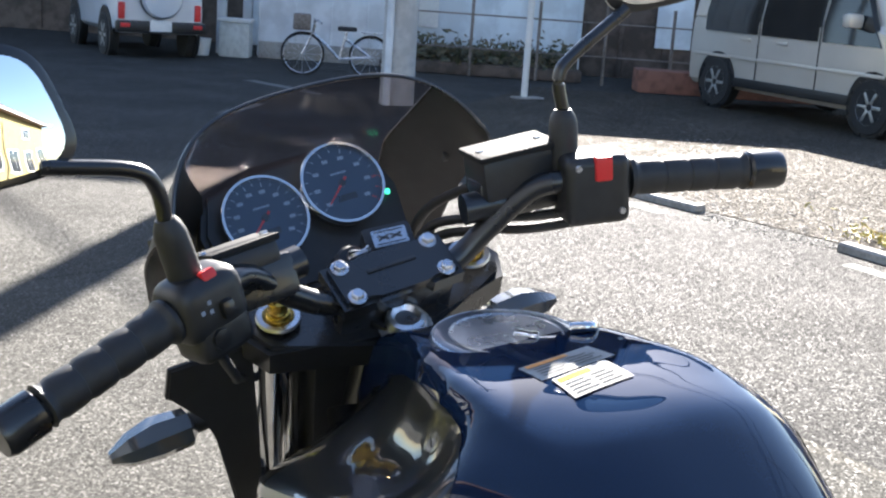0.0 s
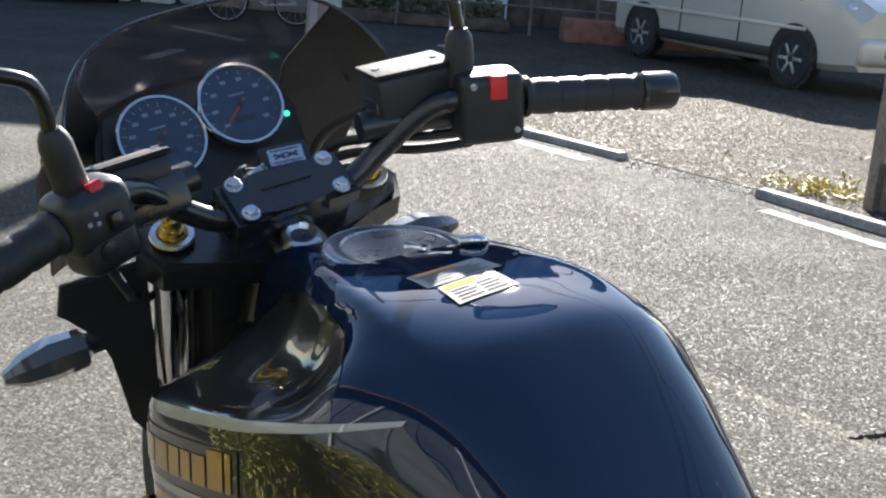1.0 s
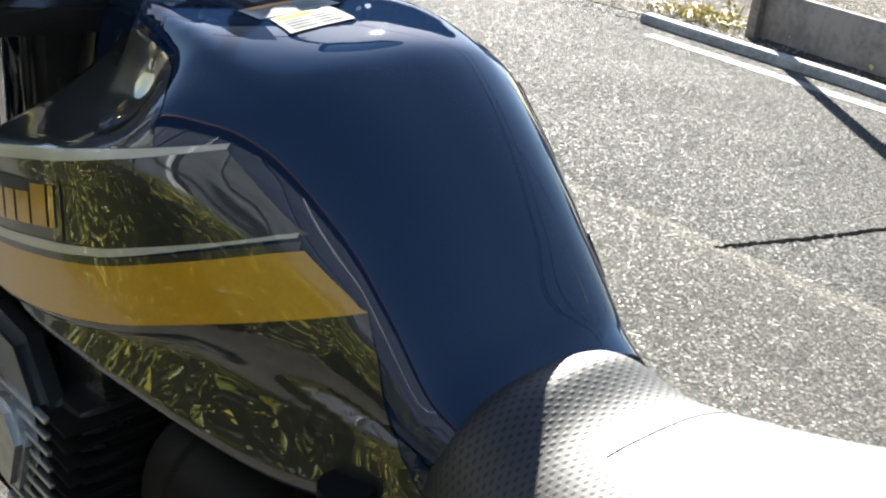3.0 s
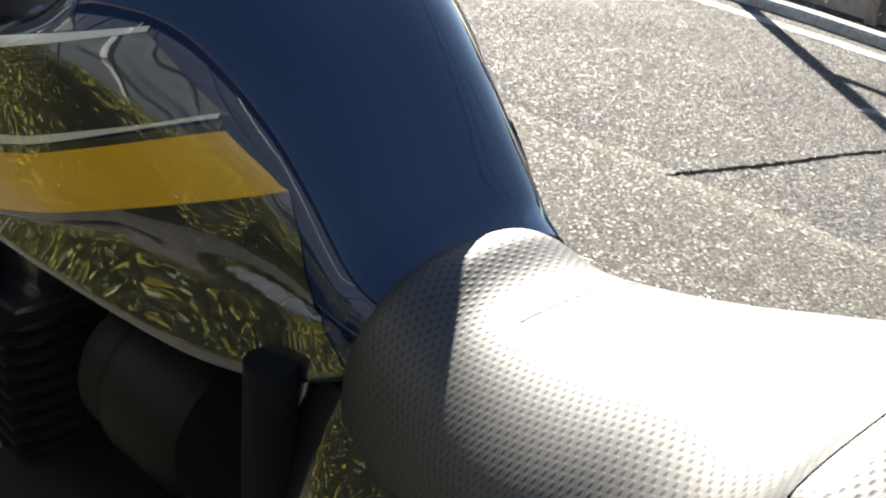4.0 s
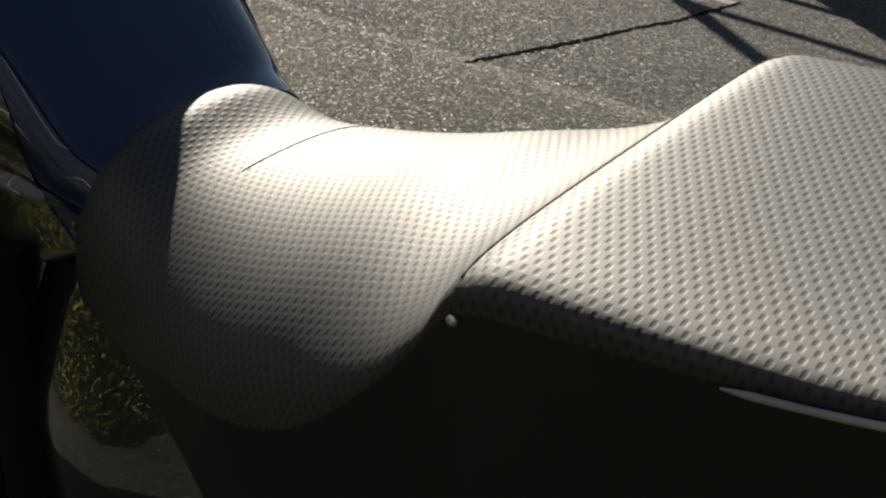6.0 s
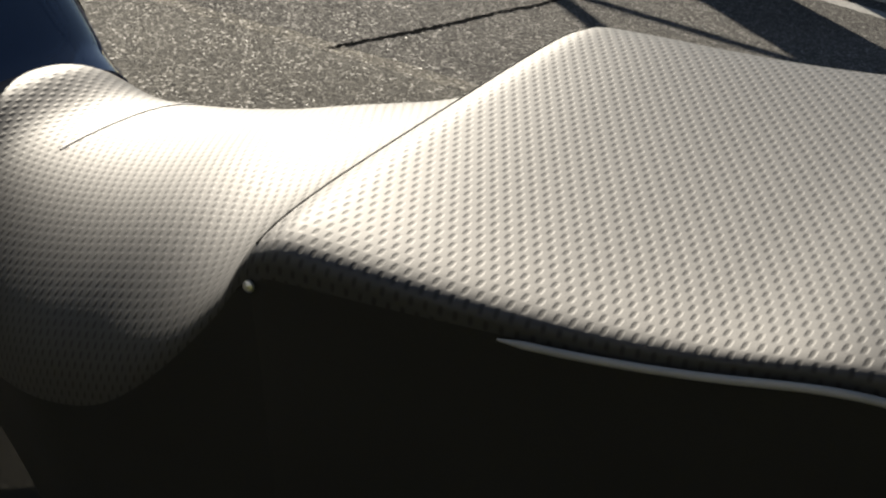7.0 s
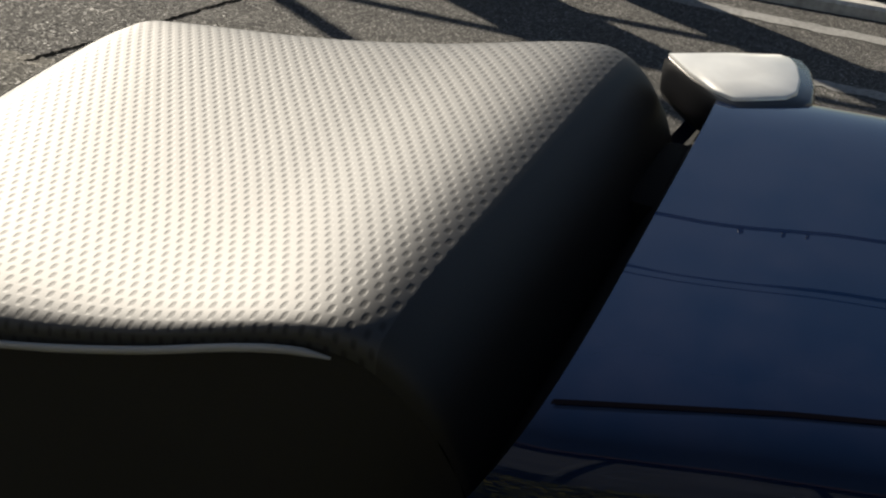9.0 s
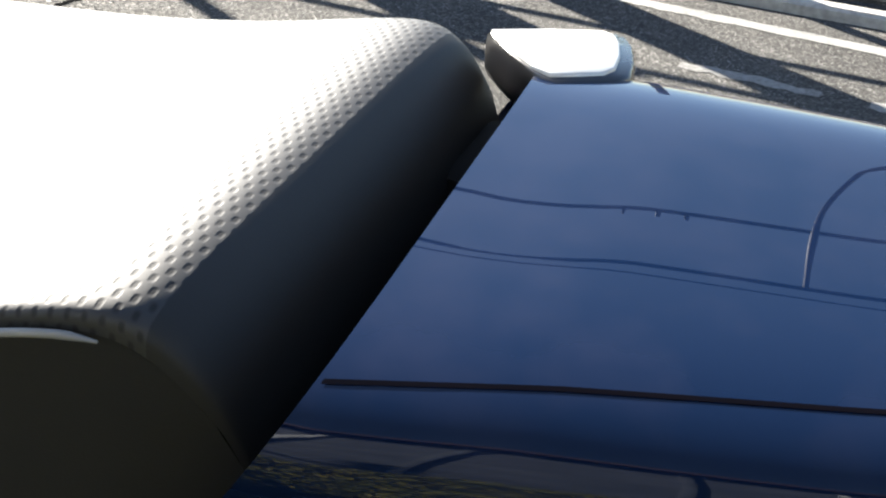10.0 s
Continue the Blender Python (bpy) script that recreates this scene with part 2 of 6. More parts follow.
def finish(bm, smooth=True, recalc=True):
    if recalc:
        bmesh.ops.recalc_face_normals(bm, faces=bm.faces)
    for f in bm.faces:
        f.smooth = smooth
    return bm


def part(name, bm, mat, parent=None, label="", m=None, sharp=40):
    me = bpy.data.meshes.new(name)
    bm.to_mesh(me)
    bm.free()
    me.materials.append(mat)
    if sharp:
        me.set_sharp_from_angle(angle=radians(sharp))
    ob = new(name, me)
    if parent:
        ob.parent = parent
    if m is not None:
        ob.matrix_basis = m
    if label:
        tagged(ob, label)
    return ob


def loft(rings, caps=True, closed=True, uv=False):
    bm = bmesh.new()
    rows = [[bm.verts.new(p) for p in ring] for ring in rings]
    n = len(rings[0])
    lay = bm.loops.layers.uv.new("map") if uv else None
    along = [0.0]
    for a, b in zip(rings, rings[1:]):
        along.append(along[-1] + (Vector(a[n // 2]) - Vector(b[n // 2])).length)
    across = []
    for ring in rings:
        d = [0.0]
        for a, b in zip(ring, ring[1:]):
            d.append(d[-1] + (Vector(a) - Vector(b)).length)
        across.append([x - d[n // 2] for x in d])
    for i in range(len(rows) - 1):
        for j in range(n if closed else n - 1):
            k = (j + 1) % n
            f = bm.faces.new((rows[i][j], rows[i][k], rows[i + 1][k], rows[i + 1][j]))
            if uv:
                for lo, (a, b) in zip(f.loops, ((i, j), (i, k), (i + 1, k), (i + 1, j))):
                    lo[lay].uv = (across[a][b], along[a])
    if caps and closed:
        bm.faces.new(rows[0][::-1])
        bm.faces.new(rows[-1])
    return finish(bm)


def smooth_path(points, steps=6):
    """Catmull-Rom through points."""
    pts = [Vector(p) for p in points]
    ext = [2 * pts[0] - pts[1], *pts, 2 * pts[-1] - pts[-2]]
    out = []
    for i in range(1, len(ext) - 2):
        p0, p1, p2, p3 = ext[i - 1:i + 3]
        for s in range(steps):
            t = s / steps
            out.append(0.5 * ((2 * p1) + (p2 - p0) * t + (2 * p0 - 5 * p1 + 4 * p2 - p3) * t * t + (3 * p1 - p0 - 3 * p2 + p3) * t ** 3))
    out.append(pts[-1])
    return out


def tube(points, radius, seg=14, steps=6, smooth=True, flat=1.0):
    """A round bar along points; radius is one number or one for each point."""
    pts = smooth_path(points, steps) if smooth and len(points) > 2 else [Vector(p) for p in points]
    if isinstance(radius, (int, float)):
        radii = [radius] * len(pts)
    else:
        q = np.linspace(0, len(radius) - 1, len(pts))
        radii = [float(r) for r in np.interp(q, range(len(radius)), radius)]
    rings = []
    ref = Vector((0, 0, 1))
    for i, p in enumerate(pts):
        d = (pts[min(i + 1, len(pts) - 1)] - pts[max(i - 1, 0)]).normalized()
        side = d.cross(ref)
        if side.length < 0.15:
            side = d.cross(Vector((0, 1, 0)))
        side.normalize()
        up = side.cross(d)
        rings.append([p + radii[i] * (math.cos(a) * side + flat * math.sin(a) * up) for a in (2 * math.pi * k / seg for k in range(seg))])
    return loft(rings)


def lathe(profile, axis_from, axis_to, seg=28):
    """Turns a profile of (radius, distance) round the line from axis_from to axis_to."""
    a, d = Vector(axis_from), (Vector(axis_to) - Vector(axis_from)).normalized()
    side = d.cross(Vector((0, 0, 1)) if abs(d.z) < 0.9 else Vector((0, 1, 0))).normalized()
    up = side.cross(d)
    return loft([[a + d * h + max(r, 1e-5) * (math.cos(t) * side + math.sin(t) * up) for t in (2 * math.pi * k / seg for k in range(seg))] for r, h in profile])


def box(size, centre=(0, 0, 0), bevel=0.0, m=None, seg=2):
    bm = bmesh.new()
    bmesh.ops.create_cube(bm, size=1)
    bmesh.ops.scale(bm, vec=size, verts=bm.verts)
    bmesh.ops.translate(bm, vec=centre, verts=bm.verts)
    if bevel:
        bmesh.ops.bevel(bm, geom=bm.edges[:], offset=bevel, segments=seg, affect="EDGES", profile=0.6)
    if m is not None:
        bm.transform(m)
    return finish(bm)


def prism(outline, thick, m, bevel=0.0):
    """A plate: outline of (x, y) in the plate's plane, thick along its z, laid by m."""
    bm = bmesh.new()
    lo, hi = [bm.verts.new((x, y, 0)) for x, y in outline], [bm.verts.new((x, y, thick)) for x, y in outline]
    n = len(outline)
    bm.faces.new(lo[::-1])
    top = bm.faces.new(hi)
    for j in range(n):
        bm.faces.new((lo[j], lo[(j + 1) % n], hi[(j + 1) % n], hi[j]))
    if bevel:
        bmesh.ops.bevel(bm, geom=list(top.edges), offset=bevel, segments=2, affect="EDGES")
    bm.transform(m)
    return finish(bm)


def merge(*bms):
    out = bmesh.new()
    for b in bms:
        me = bpy.data.meshes.new("tmp")
        b.to_mesh(me)
        b.free()
        out.from_mesh(me)
        bpy.data.meshes.remove(me)
    return out


def rounded(w, h, r, n=5):
    """Outline of a rectangle with round corners."""
    out = []
    for cx, cy, a0 in ((w / 2 - r, h / 2 - r, 0), (-w / 2 + r, h / 2 - r, 90), (-w / 2 + r, -h / 2 + r, 180), (w / 2 - r, -h / 2 + r, 270)):
        for k in range(n + 1):
            a = radians(a0 + 90 * k / n)
            out.append((cx + r * math.cos(a), cy + r * math.sin(a)))
    return out


def ring_at(v, hw, mid, top, bottom, n_up=2.6, n_low=2.4, count=48):
    out = []
    for k in range(count):
        a = 2 * math.pi * k / count
        c, s = math.cos(a), math.sin(a)
        e = n_up if s >= 0 else n_low
        out.append((hw * math.copysign(abs(c) ** (2 / e), c), v, mid + (top - mid if s >= 0 else mid - bottom) * math.copysign(abs(s) ** (2 / e), s)))
    return out


def spline(table, v):
    """Smooth values between the rows of a table by its first column."""
    keys = [r[0] for r in table]
    i = max(0, min(len(keys) - 2, next((k for k in range(len(keys) - 1) if keys[k + 1] <= v), len(keys) - 2)))
    t = (v - keys[i]) / (keys[i + 1] - keys[i])
    out = []
    for c in range(1, len(table[0])):
        p1, p2 = table[i][c], table[i + 1][c]
        p0 = table[max(i - 1, 0)][c]
        p3 = table[min(i + 2, len(keys) - 1)][c]
        out.append(0.5 * (2 * p1 + (p2 - p0) * t + (2 * p0 - 5 * p1 + 4 * p2 - p3) * t * t + (3 * p1 - p0 - 3 * p2 + p3) * t ** 3))
    return out


# ---- ground and road ----
def ground_sheet():
    bm = bmesh.new()
    bmesh.ops.create_grid(bm, x_segments=60, y_segments=60, size=400)
    ob = part("ground", bm, ASPHALT, sharp=0)
    return tagged(ob, "worn grey asphalt road with bright stone chips", "road", kind="structure")


ground_sheet()

# ---- motorcycle ----
LEAN = 4.88
BIKE = new("motorcycle")
BIKE.matrix_basis = pose(0.0762, 0, 0, 0, -LEAN, 0)
tagged(BIKE, "dark blue motorcycle with a yellow tank stripe on its side stand", "motorcycle")
FRONT = pose(0, 0, 0.8955, 0, 0, -4) @ pose(0, 0, 0, 0, -9, 0)

# rows: along, half width, widest height, top, bottom
TANK = [
    (-0.005, 0.050, 0.740, 0.800, 0.680),
    (-0.025, 0.110, 0.742, 0.838, 0.640),
    (-0.060, 0.158, 0.748, 0.868, 0.622),
    (-0.120, 0.184, 0.756, 0.892, 0.622),
    (-0.200, 0.192, 0.762, 0.903, 0.628),
    (-0.280, 0.188, 0.764, 0.906, 0.632),
    (-0.340, 0.176, 0.762, 0.9045, 0.634),
    (-0.390, 0.158, 0.756, 0.8955, 0.634),
    (-0.430, 0.141, 0.752, 0.868, 0.630),
    (-0.470, 0.124, 0.746, 0.830, 0.630),
    (-0.510, 0.111, 0.735, 0.784, 0.634),
    (-0.550, 0.100, 0.715, 0.735, 0.642),
    (-0.620, 0.080, 0.700, 0.704, 0.660),
]
N_UP, N_LOW = 2.9, 3.6
HALF = 96


def ease(x):
    x = min(1.0, max(0.0, x))
    return x * x * (3 - 2 * x)


def even_run(keys, n):
    """Points at even steps along a smooth run through keys."""
    return cut_to([Vector((p.x, p.z)) for p in smooth_path([(x, 0, z) for x, z in keys], 10)], n)


@functools.lru_cache(maxsize=None)
def tank_half(v):
    """Half outline from the top's middle down to the bottom's middle: a flat top over a scooped flank that ends in a round corner, full and round behind."""
    hw, mid, top, bottom = spline(TANK, v)
    mid -= 0.030
    full = []
    for k in range(HALF + 1):
        a = math.pi / 2 - math.pi * k / HALF
        c, s = math.cos(a), math.sin(a)
        e = N_UP if s >= 0 else N_LOW
        full.append(Vector((hw * max(0, c) ** (2 / e), mid + (top - mid if s >= 0 else mid - bottom) * math.copysign(abs(s) ** (2 / e), s))))
    ridge = RIDGE(v)
    flat = min(FLAT(v), hw * 0.6)
    brink = top - BRINK(v)
    upper = [(0, top), (flat * 0.5, top), (flat * 0.85, top - 0.0002)]
    lower = [(hw, (ridge + mid) / 2), (hw * 0.995, mid - 0.015), (hw * 0.945, bottom + 0.026), (hw * 0.70, bottom + 0.004), (0, bottom)]
    plain = even_run(upper + [(flat, top - 0.010), (flat + (hw - flat) * 0.45, top - (top - ridge) * 0.40), (hw * 0.955, ridge + 0.012), (hw * 0.995, ridge - 0.006)] + lower, HALF)
    fall, out = max(0.004, brink - ridge), hw - flat
    hollow = 0.15 + 0.85 * ease((-v - 0.08) / 0.15)
    bowl = [(flat + k * out, brink - (g * hollow + k * (1 - hollow)) * fall) for k, g in ((0.10, 0.34), (0.26, 0.64), (0.55, 0.83))]
    scooped = even_run(upper + [(flat * 0.93, (top - 0.0005 + brink) / 2 + 0.002), (flat, brink), *bowl, (hw * 0.955, ridge + 0.0075), (hw * 0.99, ridge - 0.003)] + lower, HALF)
    scoop = ease((v + 0.352) / 0.075)
    front = [q.lerp(r, scoop) for q, r in zip(plain, scooped)]
    mix = ease((-v - 0.27) / 0.15)
    return skirt(v, [h.lerp(f, mix) for h, f in zip(front, full)], mid)


def cut_to(pts, n):
    """Points at even steps along a run of points."""
    xy = np.array([(p.x, p.y) for p in pts])
    run = np.concatenate(([0.0], np.cumsum(np.hypot(*np.diff(xy, axis=0).T))))
    at = np.linspace(0, run[-1], n + 1)
    return [Vector(q) for q in zip(np.interp(at, run, xy[:, 0]), np.interp(at, run, xy[:, 1]))]


def skirt(v, half, mid):
    """Keeps the outline down to the stripe, then a small step in and a flat panel that flares to the lower edge."""
    z = max(min(WAIST(v), mid + 0.004), min(p.y for p in half) + 0.006)
    k = next(i for i in range(len(half)) if half[i].y < z and i > HALF // 5)
    p, q = half[k - 1], half[k]
    at = p.lerp(q, (p.y - z) / max(1e-6, p.y - q.y))
    ub, wb = HEM_U(v), HEM_W(v)
    drop = max(0.012, z - wb)
    xin = ub - STEP_IN(v)
    lower = [at, Vector((at.x - 0.002, z - 0.10 * drop)), Vector((xin + 0.001, z - 0.22 * drop)), Vector((xin, z - 0.30 * drop)), Vector((ub, wb + 0.007)), Vector((ub - 0.002, wb + 0.002)), Vector((ub - 0.010, wb)), Vector((0, wb))]
    return cut_to(half[:k] + [at], 64) + [lower[0].lerp(lower[1], 0.5), *lower[1:4], *[lower[3].lerp(lower[4], j / 8) for j in range(1, 9)], *lower[5:7], Vector((ub * 0.5, wb)), lower[7]]


def tank_shift(v):
    return 0.014 * min(1.0, max(0.0, (-v - 0.28) / 0.2))


def tank_ring(v):
    half, o = tank_half(v), tank_shift(v)
    return [(o + p.x, v, p.y) for p in half] + [(o - p.x, v, p.y) for p in half[-2:0:-1]]


@functools.lru_cache(maxsize=None)
def tank_side(v):
    """Heights and half widths of the outline, from the bottom up."""
    half = tank_half(v)
    zs, xs = np.array([p.y for p in half][::-1]), np.array([p.x for p in half][::-1])
    return np.maximum.accumulate(zs + np.arange(len(zs)) * 1e-9), xs


def tank_surface(v, w, side=-1, out=0.0012):
    zs, xs = tank_side(v)
    x, x2 = np.interp((w, w + 0.004), zs, xs)
    tilt = Vector((1, (x - x2) / 0.004)).normalized()
    return Vector((tank_shift(v) + side * (x + out * tilt.x), v, min(w, zs[-1]) + out * tilt.y))


def tank_top(u, v, out=0.001):
    half = tank_half(v)
    k = max(range(len(half)), key=lambda i: half[i].x)
    return Vector((u, v, float(np.interp(abs(u), [p.x for p in half[:k + 1]], [p.y for p in half[:k + 1]])) + out))


def line(*pts):
    vv, ww = [p[0] for p in pts][::-1], [p[1] for p in pts][::-1]
    return lambda v: float(np.interp(v, vv, ww))


FLAT = line((0.0, 0.030), (-0.08, 0.042), (-0.15, 0.064), (-0.20, 0.086), (-0.26, 0.102), (-0.33, 0.109), (-0.6, 0.109))
BRINK = line((0.0, 0.05), (-0.08, 0.046), (-0.15, 0.030), (-0.21, 0.018), (-0.4, 0.016))
RIDGE = line((0.0, 0.735), (-0.03, 0.745), (-0.12, 0.782), (-0.22, 0.810), (-0.32, 0.836), (-0.41, 0.858), (-0.7, 0.87))
def soft(*pts):
    """A line of points with its corners rounded."""
    f = line(*pts)
    return lambda v: sum(f(v + 0.013 * k) * (5 - abs(k)) for k in range(-4, 5)) / 25


WAIST = soft((-0.03, 0.652), (-0.12, 0.666), (-0.22, 0.686), (-0.32, 0.710), (-0.42, 0.742), (-0.49, 0.752), (-0.62, 0.735))
HEM_U = soft((-0.005, 0.04), (-0.03, 0.100), (-0.06, 0.140), (-0.12, 0.164), (-0.20, 0.176), (-0.28, 0.172), (-0.34, 0.163), (-0.39, 0.151), (-0.43, 0.143), (-0.47, 0.136), (-0.51, 0.127), (-0.54, 0.117), (-0.565, 0.098), (-0.58, 0.080), (-0.62, 0.06))
STEP_IN = soft((0.0, 0.004), (-0.30, 0.005), (-0.40, 0.007), (-0.50, 0.009), (-0.62, 0.009))
HEM_W = soft((-0.005, 0.66), (-0.03, 0.638), (-0.06, 0.630), (-0.12, 0.634), (-0.20, 0.650), (-0.28, 0.652), (-0.34, 0.642), (-0.39, 0.632), (-0.43, 0.626), (-0.47, 0.628), (-0.51, 0.635), (-0.55, 0.647), (-0.60, 0.668), (-0.62, 0.675))
vs = list(spaced(-0.005, -0.572, 90))
tank = part("fuel_tank", loft([tank_ring(v) for v in vs]), BLUE, BIKE, "dark metallic blue painted fuel tank with decals")


def tank_strip(name, lower, upper, v0, v1, mat, label="", out=0.0012, side=-1, n=44, m=4):
    """A decal between two height curves; v1 may differ for its lower and upper edge."""
    ends = v1 if isinstance(v1, tuple) else (v1, v1)
    rings = []
    for k in range(n + 1):
        row = []
        for j in range(m + 1):
            v = v0 + (ends[0] + (ends[1] - ends[0]) * j / m - v0) * k / n
            top = spline(TANK, v)[2] - 0.006
            a, b = min(lower(v), top), min(upper(v), top)
            row.append(tank_surface(v, a + (b - a) * j / m, side, out))
        rings.append(row)
    return part(name, loft(rings, caps=False, closed=False), mat, tank, label)


# side graphics, the same on both sides
S_TOP = RIDGE
S_MID = line((-0.03, 0.698), (-0.12, 0.720), (-0.22, 0.743), (-0.32, 0.766), (-0.44, 0.806), (-0.50, 0.82))
S_LOW = line((-0.03, 0.652), (-0.12, 0.666), (-0.22, 0.686), (-0.32, 0.710), (-0.42, 0.742), (-0.515, 0.774), (-0.60, 0.70))
slim = line((0.0, 0.0042), (-0.25, 0.004), (-0.34, 0.003), (-0.41, 0.0012), (-0.45, 0.0016))
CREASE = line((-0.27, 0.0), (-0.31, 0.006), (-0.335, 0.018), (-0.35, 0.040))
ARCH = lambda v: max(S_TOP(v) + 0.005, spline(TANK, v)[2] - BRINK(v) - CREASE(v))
for side in (-1, 1):
    # black coats paint the building and hedge reflections onto the blue tank
    tank_strip("shoulder_reflection", lambda v: S_TOP(v) + 0.004, ARCH, -0.035, -0.350, DARK_BLUE, "scooped tank shoulder, coated black for the building's reflection", 0.0008, side, m=24)
    tank_strip("side_reflection", S_MID, S_TOP, -0.035, (-0.452, -0.390), DARK_BLUE, "tank side, coated black for the building's reflection", 0.0008, side, m=8)
    tank_strip("upper_pinstripe", lambda v: S_TOP(v) - slim(v), lambda v: S_TOP(v) + slim(v), -0.035, -0.392 if side < 0 else -0.34, PALE_DECAL, "pale thin stripe", 0.0016, side, m=2)
    tank_strip("lower_pinstripe", lambda v: S_MID(v) - slim(v), lambda v: S_MID(v) + slim(v), -0.035, -0.447 if side < 0 else -0.40, PALE_DECAL, "pale thin stripe", 0.0016, side, m=2)
    tank_strip("black_line", lambda v: S_MID(v) - 0.010, lambda v: S_MID(v) - 0.004, -0.035, -0.450 if side < 0 else -0.40, BLACK_DECAL, "", 0.0014, side, m=2)
    tank_strip("yellow_stripe", S_LOW, lambda v: S_MID(v) - 0.010, -0.035, (-0.497, -0.453) if side < 0 else (-0.42, -0.40), YELLOW_DECAL, "broad golden yellow stripe", 0.0012, side, m=8)
    tank_strip("lower_panel", lambda v: HEM_W(v) + 0.003, S_LOW, -0.045, (-0.562, -0.497), DARK_BLUE, "lower tank panel, coated black for the hedge's reflection", 0.0016, side, n=90, m=22)
    tank_strip("badge_plate", lambda v: S_MID(v) * 0.66 + S_TOP(v) * 0.34 - 0.017, lambda v: S_MID(v) * 0.66 + S_TOP(v) * 0.34 + 0.026, -0.070, -0.280, BLACK_DECAL, "black backing of the badge", 0.0018, side)
    # maker's name: plain raised bars
    at = -0.083
    for k, width in enumerate((0.030, 0.024, 0.034, 0.024, 0.021, 0.024, 0.025, 0.011)):
        mid = lambda v: S_MID(v) * 0.66 + S_TOP(v) * 0.34 + 0.004
        tall = 0.016 if k in (0, 6, 7) else 0.0125
        tank_strip("name_bar", lambda v: mid(v) - 0.0125, lambda v, h=tall: mid(v) - 0.0125 + 2 * h, at, at - width + 0.0035, YELLOW_DECAL, "raised yellow block of the maker's badge", 0.0028, side, n=4, m=3)
        at -= width

# filler cap, sunk in a raised collar
CAP0, CAP1 = (0.004, -0.2, 0.898), (0.004, -0.23, 1.898)
cap = part("fuel_cap", lathe([(0.066, -0.014), (0.064, 0.0), (0.0625, 0.0045), (0.059, 0.0068), (0.049, 0.0074), (0.0455, 0.0064), (0.0445, 0.003), (0.0, 0.003)], CAP0, CAP1, 64), CAP_GREY, tank, "round filler cap with a broad blue grey collar")
part("cap_plate", lathe([(0.0440, 0.0), (0.0440, 0.0044), (0.041, 0.0054), (0.0, 0.0058)], CAP0, CAP1, 48), CAP_LID, cap, "glossy blue black lid")
part("cap_rim", lathe([(0.0455, 0.0066), (0.0462, 0.0076), (0.0475, 0.0078), (0.0478, 0.0070)], CAP0, CAP1, 64), STEEL, cap, "thin bright rim")
part("cap_rim", lathe([(0.0600, 0.0060), (0.0606, 0.0066), (0.0616, 0.0058), (0.0616, 0.0050)], CAP0, CAP1, 64), STEEL, cap, "thin bright rim")
part("cap_hinge", tube([(0.050, -0.226, 0.9082), (0.061, -0.236, 0.9100), (0.070, -0.232, 0.9060), (0.074, -0.224, 0.9030)], 0.0048, 12), CHROME, cap, "chromed hinge")
part("lock_cover", box((0.020, 0.013, 0.004), (0, 0, 0), 0.0018, Matrix.Translation((0.014, -0.214, 0.9065)) @ pose(0, 0, 0, 0, 4, -52)), CHROME, cap, "bright lock flap")


def tank_sticker(name, corners, mat, out, label=""):
    (a, b, c, d), n = [Vector((*p, 0)) for p in corners], 8
    rings = []
    for i in range(n + 1):
        p, q = a.lerp(d, i / n), b.lerp(c, i / n)
        rings.append([tank_top(p.lerp(q, j / n).x, p.lerp(q, j / n).y, out) for j in range(n + 1)])
    return part(name, loft(rings, caps=False, closed=False), mat, tank, label)


def sub_quad(q, x0, y0, x1, y1):
    a, b, c, d = [Vector((*p, 0)) for p in q]
    return [tuple((a.lerp(b, x).lerp(d.lerp(c, x), y)).xy) for x, y in ((x0, y0), (x1, y0), (x1, y1), (x0, y1))]


ST_A = [(-0.040, -0.303), (0.040, -0.292), (0.036, -0.264), (-0.040, -0.274)]
ST_B = [(-0.039, -0.340), (0.024, -0.332), (0.026, -0.296), (-0.034, -0.3065)]
for q, band in ((ST_A, PAPER_ORANGE), (ST_B, PAPER_YELLOW)):
    tank_sticker("warning_sticker", q, PAPER, 0.0007 if band is PAPER_ORANGE else 0.0012, "white paper caution sticker with fine print")
    tank_sticker("sticker_band", sub_quad(q, 0.05, 0.74, 0.62, 0.92), band, 0.0016)
    for k in range(4):
        for s in range(2):
            tank_sticker("print_bar", sub_quad(q, 0.08 + 0.44 * s, 0.12 + 0.15 * k, 0.47 + 0.40 * s - 0.07 * (k % 2), 0.165 + 0.15 * k), PRINT, 0.0016)

# ---- seat ----
RIDER = [  # along, half width, top, depth of the rounded side
    (-0.546, 0.060, 0.6900, 0.060), (-0.551, 0.086, 0.7120, 0.080), (-0.562, 0.097, 0.7250, 0.100), (-0.580, 0.102, 0.7444, 0.110),
    (-0.620, 0.112, 0.7277, 0.105), (-0.680, 0.132, 0.7309, 0.088), (-0.740, 0.150, 0.7448, 0.090), (-0.800, 0.155, 0.7644, 0.088),
    (-0.845, 0.156, 0.7731, 0.056), (-0.880, 0.156, 0.7875, 0.028), (-0.900, 0.156, 0.8100, 0.022)]
